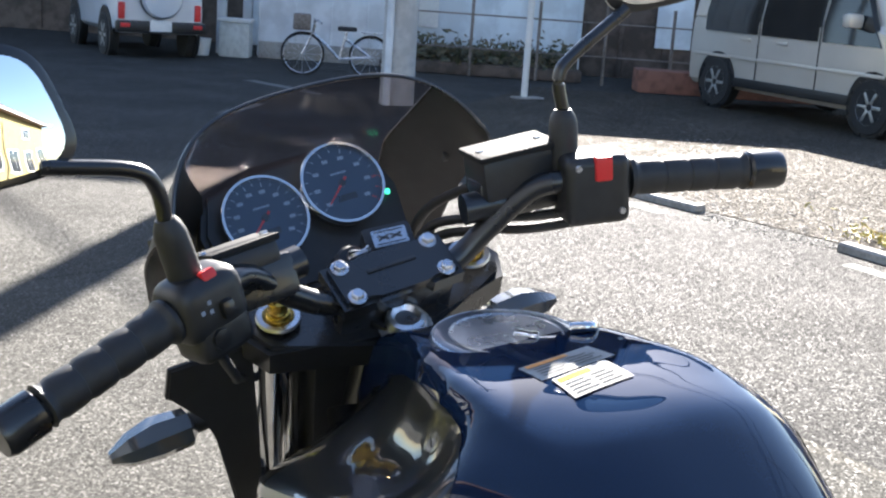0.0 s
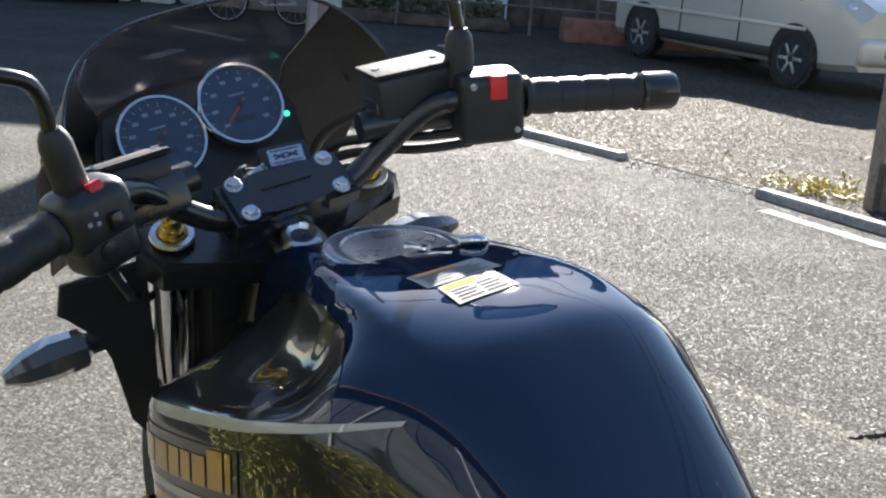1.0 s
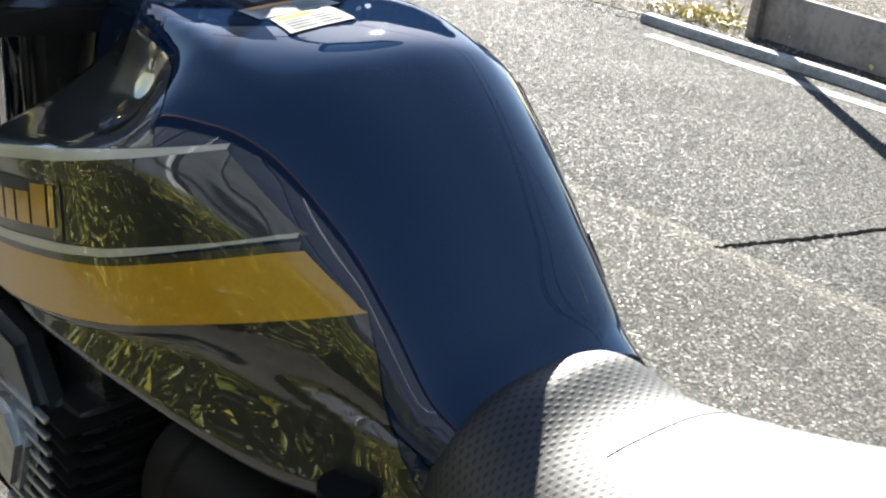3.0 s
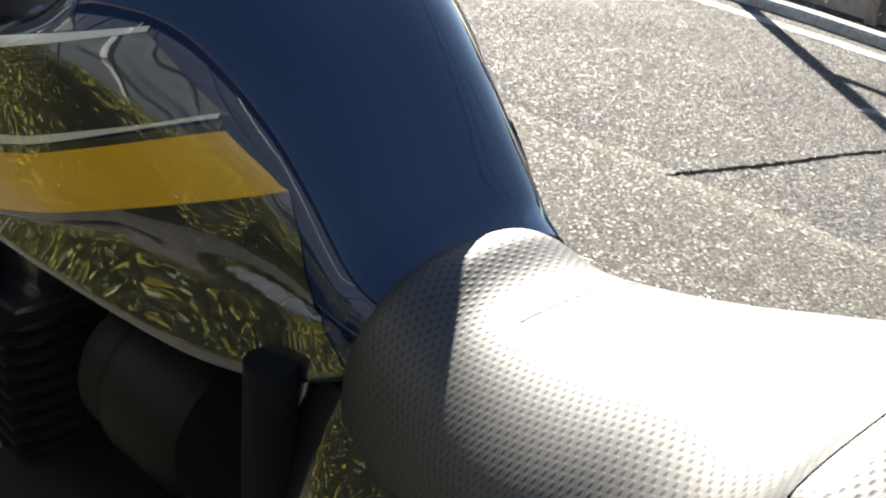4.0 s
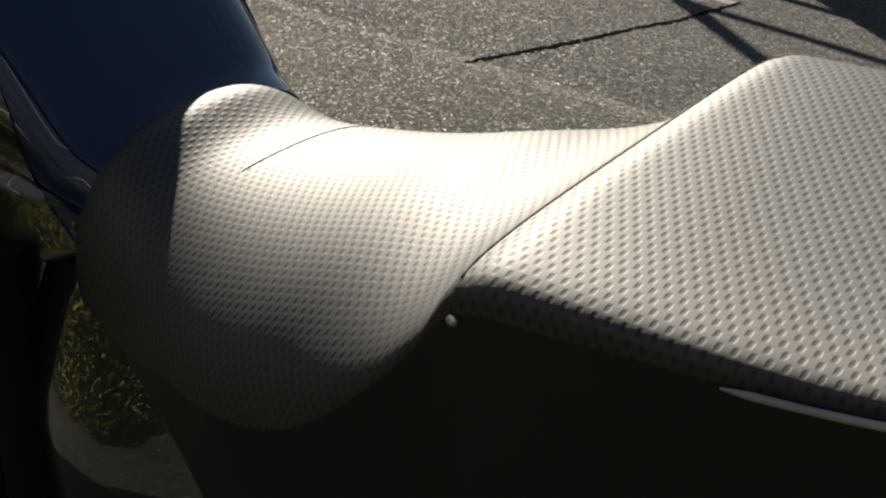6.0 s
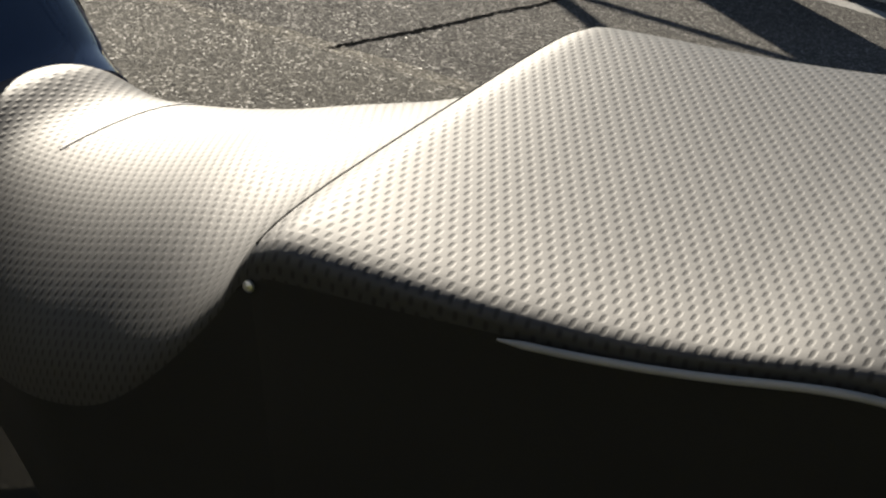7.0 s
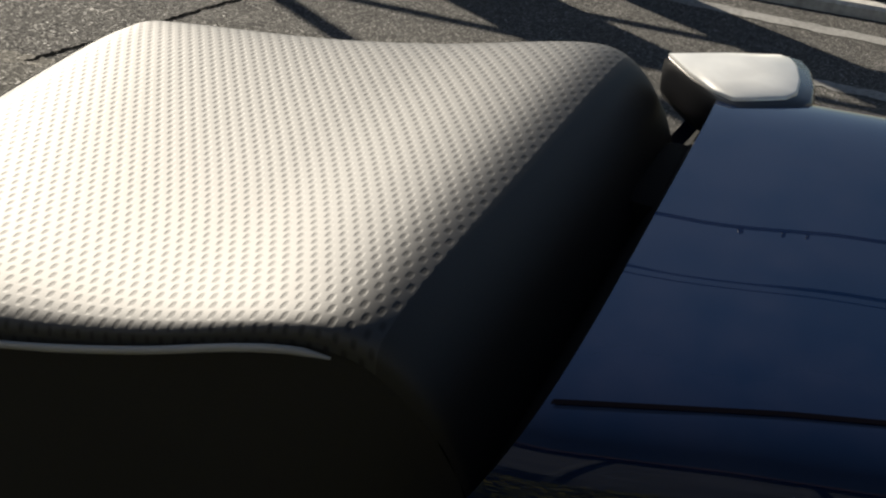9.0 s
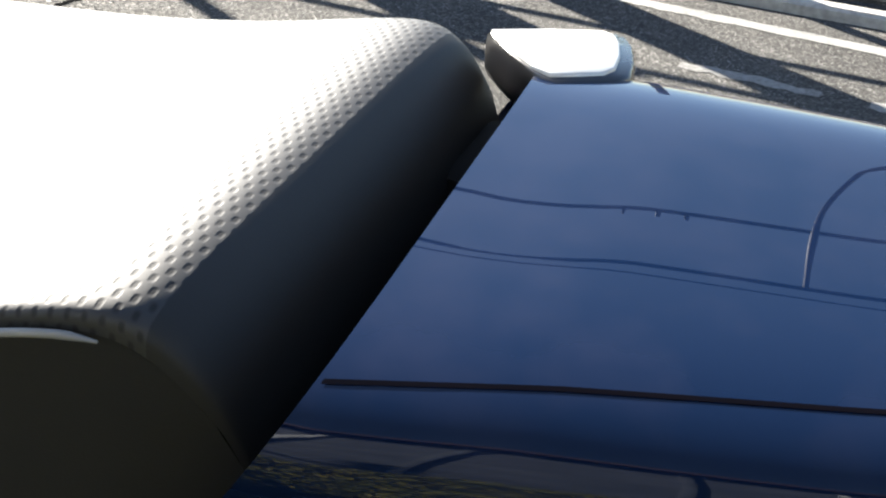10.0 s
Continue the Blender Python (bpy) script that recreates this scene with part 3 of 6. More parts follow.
PILLION = [
    (-0.900, 0.156, 0.810, 0.022), (-0.912, 0.157, 0.816, 0.022), (-0.950, 0.156, 0.8185, 0.020), (-1.000, 0.1535, 0.8205, 0.016), (-1.050, 0.151, 0.8245, 0.013), (-1.100, 0.149, 0.832, 0.011),
    (-1.140, 0.147, 0.8415, 0.011), (-1.165, 0.146, 0.8465, 0.013), (-1.180, 0.145, 0.846, 0.016), (-1.195, 0.143, 0.837, 0.020), (-1.208, 0.140, 0.820, 0.022), (-1.217, 0.137, 0.796, 0.022), (-1.222, 0.134, 0.768, 0.022)]


def even_row(table, v):
    """A table's row with its kinks along the seat smoothed out."""
    off = max(0.0003, min(0.016, (table[0][0] - v) * 0.4, float(np.interp(v, (-1.20, -1.14), (0.001, 0.016))), (v - table[-1][0]) * 0.4))
    rows = [spline(table, v + off * k / 2) for k in (-2, -1, 0, 1, 2)]
    return [sum(r[i] for r in rows) / 5 for i in range(3)]


def rider_round(v):
    """How square the front cushion's section is: square at the nose, sloping off in the dip, square at the step."""
    return float(np.interp(-v, (0.62, 0.66, 0.70, 0.74, 0.80, 0.86, 0.885, 0.90), (2.6, 2.45, 2.3, 2.2, 2.15, 2.2, 2.6, 4.5)))


def seat_rings(table, square, count, vv):
    rings = []
    for v in vv:
        hw, top, e = even_row(table, v)
        n = square(v)
        ring = []
        for k in range(count + 1):
            a = math.pi * (1 - k / count)
            c, s = math.cos(a), math.sin(a)
            ring.append((hw * math.copysign(abs(c) ** (2 / n), c), v, top - e + e * abs(s) ** (2 / n)))
        rings.append(ring)
    return rings


seat = new("seat")
seat.parent = BIKE
tagged(seat, "black stepped vinyl seat with an embossed dot pattern")
part("rider_cushion", loft(seat_rings(RIDER, rider_round, 72, spaced(-0.546, -0.90, 70)), False, False, True), SEAT_DOTS, seat, "dotted black vinyl front cushion")
BACK = -1.2215


def skew(x, y):
    """The back edge runs a little askew across the seat."""
    t = min(1.0, max(0.0, (-1.03 - y) / 0.15))
    return y - 0.09 * x * t * t * (3 - 2 * t)


pillion_vs = spaced(-0.90, -1.165, 50) + [-1.165 - 0.0565 * math.sin(math.pi / 2 * k / 22) for k in range(1, 23)]
shell = seat_rings(PILLION, lambda v: 4.5, 64, pillion_vs)
for k in range(1, 9):
    shell.append([(x * (1 - 0.004 * k), y + 0.0035 * k, z - 0.016 * k) for x, y, z in shell[len(pillion_vs) - 1]])
shell = [[(x, skew(x, y), z) for x, y, z in ring] for ring in shell]
cut = next(k for k, v in enumerate(pillion_vs) if v < -1.184)
part("pillion_cushion", loft(shell[:cut + 1], False, False, True), SEAT_DOTS, seat, "dotted black vinyl raised rear cushion")
part("rear_panel", loft(shell[cut:], False, False), SEAT_PLAIN, seat, "smooth black vinyl back of the seat")
for side in (-1, 1):
    for nm, table, vv in (("rider_side", RIDER, spaced(-0.546, -0.90, 40)), ("pillion_side", PILLION, spaced(-0.90, BACK, 40))):
        rings = []
        for v in vv:
            hw, top, e = even_row(table, v)
            rings.append([(side * (hw - 0.004 * k - 0.002 * (k > 0)), skew(side * hw, v), top - e - (top - e - 0.52) * k / 6) for k in range(7)])
        part(nm, loft(rings, False, False), SEAT_PLAIN, seat, "smooth black vinyl side panel")
    edge = []
    for v in spaced(-1.015, -1.170, 16):
        hw, top, e = even_row(PILLION, v)
        edge.append((side * (hw + 0.0026), skew(side * hw, v), top - e - 0.0005))
    part("piping", tube(edge, [0.0005] + [0.0016] * 14 + [0.0006], 10, 2), PIPING, seat, "thin sewn piping")
seam = [(x, -0.9005, spline(PILLION, -0.9005)[1] - 0.022 + 0.022 * (1 - abs(x / 0.1565) ** 4.5) ** (1 / 4.5)) for x in spaced(-0.150, 0.150, 30)]
part("step_seam", tube(seam, 0.0007, 6, 1), DEEP_BLACK, seat, "sewn seam")
rows = []
for x in spaced(-0.036, 0.075, 24):
    v = -0.662 + 0.30 * (0.075 - x) * 0.16
    hw, top, e = even_row(RIDER, v)
    rows.append((x, v, top - e + e * (1 - min(0.99, abs(x) / hw) ** rider_round(v)) ** (1 / rider_round(v))))
part("nose_seam", tube(rows, 0.0008, 6, 1), STITCH, seat, "sewn seam")
part("seat_rivet", lathe([(0.0028, 0), (0.0026, 0.001), (0.0015, 0.0016), (0, 0.0018)], (-0.1575, -0.902, 0.787), (-0.26, -0.902, 0.80), 14), STEEL, seat, "small bright rivet")

# ---- tail ----
TAIL = [
    (-1.230, 0.160, 0.785, 0.843, 0.70), (-1.300, 0.151, 0.787, 0.846, 0.705), (-1.400, 0.137, 0.796, 0.848, 0.735),
    (-1.480, 0.118, 0.802, 0.850, 0.755), (-1.550, 0.094, 0.808, 0.848, 0.775), (-1.600, 0.070, 0.812, 0.842, 0.790)]


def tail_ring(v, scale=1.0):
    fade = max(0.0, 1 - (-1.235 - v) / 0.2)
    return [(x * scale - 0.013, y - 0.06 * x * fade - 0.008 * fade + (0.846 - z) * 0.6 * fade, 0.78 + (z - 0.78) * scale) for x, y, z in ring_at(v, *spline(TAIL, v), 4.8, 2.4, 72)]


tail = part("tail_cowl", loft([tail_ring(v) for v in spaced(-1.236, -1.6, 40)], False), TAIL_BLUE, BIKE, "glossy dark blue tail cowl with a film of dust")
part("cowl_end", loft([tail_ring(-1.599), tail_ring(-1.6, 0.97)]), TAIL_BLUE, tail)
# black cap stands in for the shade in the gap behind the seat
part("cowl_mouth", loft([tail_ring(-1.244, 0.985), tail_ring(-1.30, 0.95)]), DEEP_BLACK, tail, "black cap for the dark gap behind the seat")


def on_tail(v, x, out=0.0004):
    """The point of the cowl's upper side at x across."""
    top = sorted((p for p in tail_ring(v) if p[2] > spline(TAIL, v)[1]), key=lambda p: p[0])
    xs = [p[0] for p in top]
    return (x, float(np.interp(x, xs, [p[1] for p in top])), float(np.interp(x, xs, [p[2] for p in top])) + out)


STRIPE_X = line((-1.236, -0.1490), (-1.303, -0.1340), (-1.352, -0.1250), (-1.385, -0.1190), (-1.44, -0.108), (-1.55, -0.080))
part("pinstripe", loft([[on_tail(v, STRIPE_X(v) + k * 0.0010) for k in (-1, 0, 1)] for v in spaced(-1.238, -1.54, 60)], False, False), material("dark_red_stripe", (0.0016, 0.0008, 0.001), 0.4, spec=0.0, coat=0.25), tail, "thin dark red stripe")
part("tail_lamp", box((0.11, 0.03, 0.04), (0, -1.602, 0.812), 0.01), material("tail_lamp_lens", (0.45, 0.01, 0.012), 0.15, coat=1.0), tail, "red tail lamp lens")
rail = new("grab_rail")
rail.parent = BIKE
tagged(rail, "pale metal grab handle beside the seat")
outline = [(0.137, -1.215), (0.152, -1.246), (0.163, -1.277), (0.160, -1.283), (0.150, -1.2875), (0.129, -1.291), (0.110, -1.291), (0.101, -1.286), (0.091, -1.268), (0.087, -1.259), (0.095, -1.247), (0.113, -1.231)]
cx, cy = 0.128, -1.245


def wing_rings(rows, cx, cy):
    return [[(cx + (x - cx) * k, cy + (y - cy) * k, z) for x, y in outline] for k, z in rows]


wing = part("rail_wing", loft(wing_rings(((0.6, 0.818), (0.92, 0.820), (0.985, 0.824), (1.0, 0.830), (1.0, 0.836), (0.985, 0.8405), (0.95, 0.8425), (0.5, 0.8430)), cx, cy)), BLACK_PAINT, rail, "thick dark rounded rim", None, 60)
# top face paler than the rim below it
part("rail_top", loft(wing_rings(((0.86, 0.840), (0.86, 0.8436), (0.84, 0.8444), (0.5, 0.8450)), 0.134, -1.232)), PALE_METAL, wing, "pale top face over the dark rim", None, 60)
part("rail_stay", box((0.075, 0.046, 0.030), (0, 0, 0), 0.010, pose(0.086, -1.236, 0.790, 0, 0, -12)), DEEP_BLACK, rail, "black mounting block under the handle")

# ---- frame and engine ----
chassis = new("frame")
chassis.parent = BIKE
tagged(chassis, "black steel tube frame")
for side in (-1, 1):
    part("top_tube", tube([(side * 0.05, -0.02, 0.79), (side * 0.07, -0.10, 0.68), (side * 0.08, -0.30, 0.64), (side * 0.070, -0.56, 0.62), (side * 0.070, -0.80, 0.64), (side * 0.075, -1.30, 0.72)], 0.016), DEEP_BLACK, chassis)
    part("down_tube", tube([(side * 0.05, -0.02, 0.70), (side * 0.10, 0.02, 0.5), (side * 0.12, 0.0, 0.30), (side * 0.12, -0.15, 0.2), (side * 0.12, -0.55, 0.2)], 0.015), BLACK_PAINT, chassis)
    part("side_post", tube([(side * 0.118, -0.515, 0.66), (side * 0.122, -0.512, 0.5), (side * 0.12, -0.50, 0.3)], 0.019), DEEP_BLACK, chassis)
# dark filler added to close the view through below the seat
part("seat_filler", box((0.150, 0.62, 0.30), (0, -0.86, 0.49), 0.03), DEEP_BLACK, chassis, "black filler box under the seat")
part("head_stock", tube([(0, -0.03, 0.88), (0, 0.03, 0.75), (0, 0.06, 0.68)], 0.03, 16), BLACK_PAINT, chassis)
engine = new("engine")
engine.parent = BIKE
tagged(engine, "black air cooled engine with bright fin edges")
part("crankcase", box((0.36, 0.36, 0.24), (0, -0.28, 0.32), 0.05, None, 4), DEEP_BLACK, engine)
for k in range(9):
    part("cylinder_fin", box((0.36, 0.19, 0.004), (0, -0.135, 0.44 + 0.016 * k), 0.0015), DEEP_BLACK, engine)
    part("fin_edge", box((0.006, 0.10, 0.0045), (-0.181, -0.15, 0.44 + 0.016 * k), 0.0012), ALLOY, engine, "bright machined fin edge")
part("cylinder", box((0.33, 0.17, 0.16), (0, -0.135, 0.50), 0.02), BLACK_PAINT, engine)
part("head_cover", box((0.28, 0.17, 0.06), (0, -0.13, 0.595), 0.02), BLACK_PAINT, engine)
COVER_AT = Matrix.Translation((-0.158, -0.113, 0.545)) @ pose(0, 0, 0, 90, 0, -90)
cover = part("head_end_cover", prism([(-0.062, -0.085), (0.038, -0.090), (0.078, -0.025), (0.074, 0.028), (0.038, 0.078), (-0.026, 0.083), (-0.064, 0.038)], 0.024, COVER_AT, 0.010), BLACK_PAINT, engine, "black end cover of the cylinder head")
part("cover_boss", prism([(-0.048, -0.070), (0.028, -0.076), (0.052, -0.018), (0.030, 0.010), (0.004, 0.012), (-0.004, -0.004), (-0.024, -0.002), (-0.048, 0.012)], 0.014, COVER_AT @ pose(0, 0, 0.022), 0.006), ALLOY, cover, "polished cast alloy raised face")
part("cover_boss", prism([(-0.050, 0.026), (-0.020, 0.014), (-0.004, 0.030), (-0.012, 0.062), (-0.044, 0.056)], 0.012, COVER_AT @ pose(0, 0, 0.022), 0.005), ALLOY, cover, "polished cast alloy raised face")
for s in (-1, 1):
    part("intake_box", lathe([(0.0, 0), (0.055, 0.0), (0.062, 0.01), (0.062, 0.05), (0.068, 0.055), (0.068, 0.13), (0.060, 0.15), (0, 0.15)], (s * 0.085, -0.28, 0.535), (s * 0.085, -1.28, 0.555), 28), SIDE_PAINT, engine, "black plastic intake housing")
    part("intake_clamp", lathe([(0.0645, 0), (0.0665, 0.001), (0.0665, 0.011), (0.0645, 0.012)], (s * 0.085, -0.325, 0.536), (s * 0.085, -1.28, 0.555), 28), DEEP_BLACK, engine)
    rings = []
    for v, w0, w1, x, swell in ((-0.512, 0.30, 0.640, 0.088, 0.022), (-0.53, 0.30, 0.650, 0.091, 0.027), (-0.56, 0.30, 0.645, 0.091, 0.034), (-0.60, 0.30, 0.635, 0.091, 0.032), (-0.65, 0.30, 0.625, 0.093, 0.014), (-0.70, 0.34, 0.62, 0.098, 0.0), (-0.80, 0.50, 0.61, 0.105, 0.0), (-0.86, 0.54, 0.60, 0.106, 0.0)):
        # the panel swells outwards below the seat
        face = [(s * (x + 0.005 * math.sin(math.pi * k / 16) + swell * min(1.0, (w1 - (w0 + (w1 - w0) * k / 16)) / 0.10) ** 0.85), v, w0 + (w1 - w0) * k / 16) for k in range(17)]
        rings.append(face + [(p[0] - s * 0.02, p[1], p[2]) for p in reversed(face)])
    part("side_cover", loft(rings), DARK_BLUE, BIKE, "glossy black side cover under the seat")
for s, y in ((-1, 0), (1, 0)):
    part("exhaust_pipe", tube([(s * 0.09, -0.03, 0.5), (s * 0.09, 0.05, 0.42), (s * 0.09, 0.04, 0.25), (s * 0.07, -0.1, 0.15), (0.06 + s * 0.02, -0.5, 0.16)], 0.02, 14), CHROME, engine)
part("muffler", tube([(0.10, -0.6, 0.17), (0.17, -0.85, 0.24), (0.19, -1.35, 0.36)], [0.03, 0.05, 0.05], 20), CHROME, BIKE, "chromed silencer")
part("swing_arm", tube([(-0.09, -0.62, 0.36), (-0.11, -0.85, 0.34), (-0.11, -1.12, 0.31)], 0.025), ALLOY, BIKE)
part("swing_arm", tube([(0.09, -0.62, 0.36), (0.11, -0.85, 0.34), (0.11, -1.12, 0.31)], 0.025), ALLOY, BIKE)
part("side_stand", tube([(-0.12, -0.5, 0.22), (-0.19, -0.52, 0.08), (-0.235, -0.53, -0.012)], 0.012), BLACK_PAINT, BIKE)


def wheel(name, y, r, width, label):
    w = new(name)
    w.parent = BIKE
    tagged(w, label)
    part("tyre", lathe([(r - 0.10, -width * 0.42), (r - 0.05, -width * 0.5), (r - 0.018, -width * 0.4), (r - 0.003, -width * 0.2), (r, 0), (r - 0.003, width * 0.2), (r - 0.018, width * 0.4), (r - 0.05, width * 0.5), (r - 0.10, width * 0.42)], (0, y, r), (1, y, r), 48), TYRE, w)
    part("rim", lathe([(r - 0.12, -width * 0.36), (r - 0.095, -width * 0.42), (r - 0.095, width * 0.42), (r - 0.12, width * 0.36)], (0, y, r), (1, y, r), 48), BLACK_PAINT, w)
    part("hub", lathe([(0, -0.05), (0.045, -0.05), (0.05, 0), (0.045, 0.05), (0, 0.05)], (0, y, r), (1, y, r), 24), BLACK_PAINT, w)
    for k in range(5):
        a = 2 * math.pi * k / 5
        d = Vector((0, math.cos(a), math.sin(a)))
        part("spoke", tube([Vector((0, y, r)) + d * 0.03, Vector((0, y, r)) + d * (r - 0.11)], 0.015, 8), BLACK_PAINT, w)
    part("brake_disc", lathe([(0.09, -0.002), (0.145, -0.002), (0.145, 0.002), (0.09, 0.002)], (0.075, y, r), (1, y, r), 40), STEEL, w)
    return w


front = wheel("front_wheel", 0.22, 0.295, 0.115, "black cast front wheel with brake disc")
front.matrix_basis = FRONT @ Matrix.Translation((0, 0.285 - 0.22, -0.617 - 0.295))
wheel("rear_wheel", -1.10, 0.305, 0.15, "black cast rear wheel")
# ---- front end, in the steered frame ----
RAKE = Vector((0, 0.423, -0.906))
for side in (-1, 1):
    o = Vector((side * 0.1025, 0.0, 0.0))
    fork = part("fork_tube", tube([o + RAKE * 0.01, o + RAKE * 0.42], 0.0205, 24), CHROME, BIKE, "chromed fork tube", FRONT)
    part("fork_slider", tube([o + RAKE * 0.40, o + RAKE * 0.44, o + RAKE * 0.66], [0.027, 0.029, 0.029], 24, 2), BLACK_PAINT, fork)
    part("fork_ring", lathe([(0.012, 0.001), (0.0200, 0.0), (0.0212, 0.0022), (0.0200, 0.0045), (0.015, 0.0045), (0.012, 0.001)], o, o - RAKE, 32), STEEL, fork)
    bolt = part("fork_cap", lathe([(0.0125, 0), (0.0125, 0.006), (0.0105, 0.010), (0.0090, 0.0105), (0.0090, 0.020), (0.008, 0.023), (0, 0.0235)], o, o - RAKE, 24), GOLD, fork, "gold anodised preload adjuster")
    part("adjuster_slot", box((0.012, 0.003, 0.002), (0, 0, 0), 0.0005, Matrix.Translation(o - RAKE * 0.0235) @ pose(0, 0, 0, 25, 0, 20)), BLACK_PAINT, bolt)
TRIPLE = pose(0, 0, 0, 25, 0, 0)
part("top_yoke", prism([(-0.138, 0.0), (-0.128, 0.03), (-0.095, 0.035), (-0.05, 0.012), (0.05, 0.012), (0.095, 0.035), (0.128, 0.03), (0.138, 0.0), (0.125, -0.03), (0.08, -0.045), (0.03, -0.062), (-0.03, -0.062), (-0.08, -0.045), (-0.125, -0.03)], 0.03, TRIPLE @ pose(0, 0, -0.034), 0.006), BLACK_PAINT, BIKE, "black cast upper fork clamp", FRONT)
part("lower_yoke", prism([(-0.135, 0.0), (-0.12, 0.03), (0.12, 0.03), (0.135, 0.0), (0.1, -0.045), (-0.1, -0.045)], 0.035, TRIPLE @ pose(0, 0, -0.23), 0.006), BLACK_PAINT, BIKE, "", FRONT)
part("stem_nut", lathe([(0.026, 0), (0.026, 0.003), (0.02, 0.005), (0.018, 0.014), (0.014, 0.016), (0.010, 0.012), (0, 0.012)], (0, -0.048, -0.028), Vector((0, -0.048, -0.028)) - RAKE, 24), STEEL, BIKE, "bright steering stem nut", FRONT)
# handlebar and clamps
BAR_L = [(0.0, -0.036, 0.010), (-0.06, -0.036, 0.012), (-0.10, -0.040, 0.034), (-0.140, -0.056, 0.068), (-0.175, -0.078, 0.074), (-0.24, -0.098, 0.062), (-0.345, -0.128, 0.043)]
BAR_R = [(0.0, -0.036, 0.010), (0.06, -0.036, 0.012), (0.10, -0.042, 0.036), (0.145, -0.060, 0.068), (0.18, -0.078, 0.072), (0.25, -0.100, 0.062), (0.36, -0.132, 0.044)]
bar = part("handlebar", tube([*BAR_L[::-1], *BAR_R[1:]], 0.0112, 18, 5), BLACK_PAINT, BIKE, "satin black tubular handlebar", FRONT)
CL = pose(0, -0.036, 0.018, 32, 0, 0)
part("bar_clamp", prism([(-0.062, -0.026), (-0.062, 0.026), (-0.03, 0.027), (-0.026, 0.020), (0.026, 0.020), (0.03, 0.027), (0.062, 0.026), (0.062, -0.026), (0.03, -0.027), (0.026, -0.020), (-0.026, -0.020), (-0.03, -0.027)], 0.018, CL @ pose(0, 0, -0.004), 0.005), BLACK_PAINT, bar, "black handlebar clamp cap")
part("bar_riser", box((0.12, 0.04, 0.05), (0, 0, 0), 0.008, CL @ pose(0, 0, -0.03)), BLACK_PAINT, bar)
part("clamp_groove", box((0.05, 0.004, 0.002), (0, 0, 0), 0.0008, CL @ pose(0, 0.004, 0.0145)), BLACK_PLASTIC, bar)
for x in (-0.046, 0.046):
    for y in (-0.018, 0.018):
        b = CL @ Vector((x, y, 0.013))
        up = (CL.to_3x3() @ Vector((0, 0, 1)))
        bolt = part("clamp_bolt", lathe([(0.0085, 0), (0.0085, 0.0015), (0.0078, 0.002), (0.0065, 0.0021)], b, b + up, 24), STEEL, bar, "bright hexagon flange bolt")
        part("bolt_head", lathe([(0.0062, 0), (0.0062, 0.006), (0.005, 0.007), (0, 0.007)], b, b + up, 6), STEEL, bolt)


def grip(points, label):
    a, b = Vector(points[0]), Vector(points[1])
    d = (b - a).normalized()
    ln = (b - a).length
    prof = [(0.0112, 0.0), (0.0195, 0.0), (0.0200, 0.004), (0.0170, 0.008)]
    for k in range(4):
        s = 0.010 + k * 0.026
        prof += [(0.0166, s), (0.0172, s + 0.004), (0.0174, s + 0.020), (0.0160, s + 0.0235), (0.0160, s + 0.0255)]
    prof += [(0.0172, ln - 0.042), (0.0186, ln - 0.040), (0.0150, ln - 0.037)]
    g = part("grip", lathe(prof, a, b, 28), RUBBER, bar, label)
    part("bar_end", lathe([(0.0160, ln - 0.037), (0.0188, ln - 0.034), (0.0190, ln - 0.006), (0.0165, ln - 0.0005), (0.0, ln)], a, b, 28), BLACK_PAINT, g, "black bar end weight")


grip([(-0.222, -0.092, 0.066), (-0.372, -0.136, 0.037)], "ribbed black rubber grip")
grip([(0.232, -0.094, 0.064), (0.383, -0.139, 0.041)], "ribbed black rubber throttle grip")

# switch housings
def along(a, b, x=(0, 0, 1)):
    d = (Vector(b) - Vector(a)).normalized()
    up = (Vector(x) - d * Vector(x).dot(d)).normalized()
    m = Matrix((d, up.cross(d), up)).transposed().to_4x4()
    m.translation = (Vector(a) + Vector(b)) / 2
    return m


SW_L = along((-0.165, -0.073, 0.072), (-0.222, -0.092, 0.066))
SW_R = along((0.165, -0.073, 0.070), (0.232, -0.094, 0.064))
swl = part("switch_box", merge(box((0.066, 0.050, 0.054), (-0.002, 0, 0.0), 0.019, SW_L, 5), box((0.056, 0.044, 0.040), (-0.004, 0.002, -0.026), 0.014, SW_L, 4)), BLACK_PLASTIC, bar, "rounded black switch housing with a red button")
part("red_button", box((0.014, 0.010, 0.010), (-0.006, 0.022, 0.018), 0.003, SW_L @ pose(0, 0, 0, 20, 0, 0)), RED_PLASTIC, swl, "small red button")
part("switch_knob", box((0.012, 0.012, 0.016), (-0.008, 0.025, -0.004), 0.004, SW_L), BLACK_PAINT, swl)
part("horn_button", lathe([(0.009, 0), (0.0085, 0.004), (0, 0.005)], SW_L @ Vector((0.004, 0.0225, -0.026)), SW_L @ Vector((0.004, 0.1, -0.026)), 18), BLACK_PAINT, swl)
for x, z in ((0.006, 0.008), (0.014, 0.002), (0.006, 0.0)):
    part("switch_mark", box((0.0035, 0.001, 0.0035), (x, 0.0252, z), 0, SW_L), METER_MARK, swl)
swr = part("switch_box", box((0.062, 0.050, 0.066), (0, 0, -0.004), 0.010, SW_R, 3), BLACK_PLASTIC, bar, "black switch housing with a red stop switch")
part("stop_switch", box((0.017, 0.012, 0.024), (0.004, -0.022, 0.018), 0.003, SW_R), RED_PLASTIC, swr, "red engine stop switch")
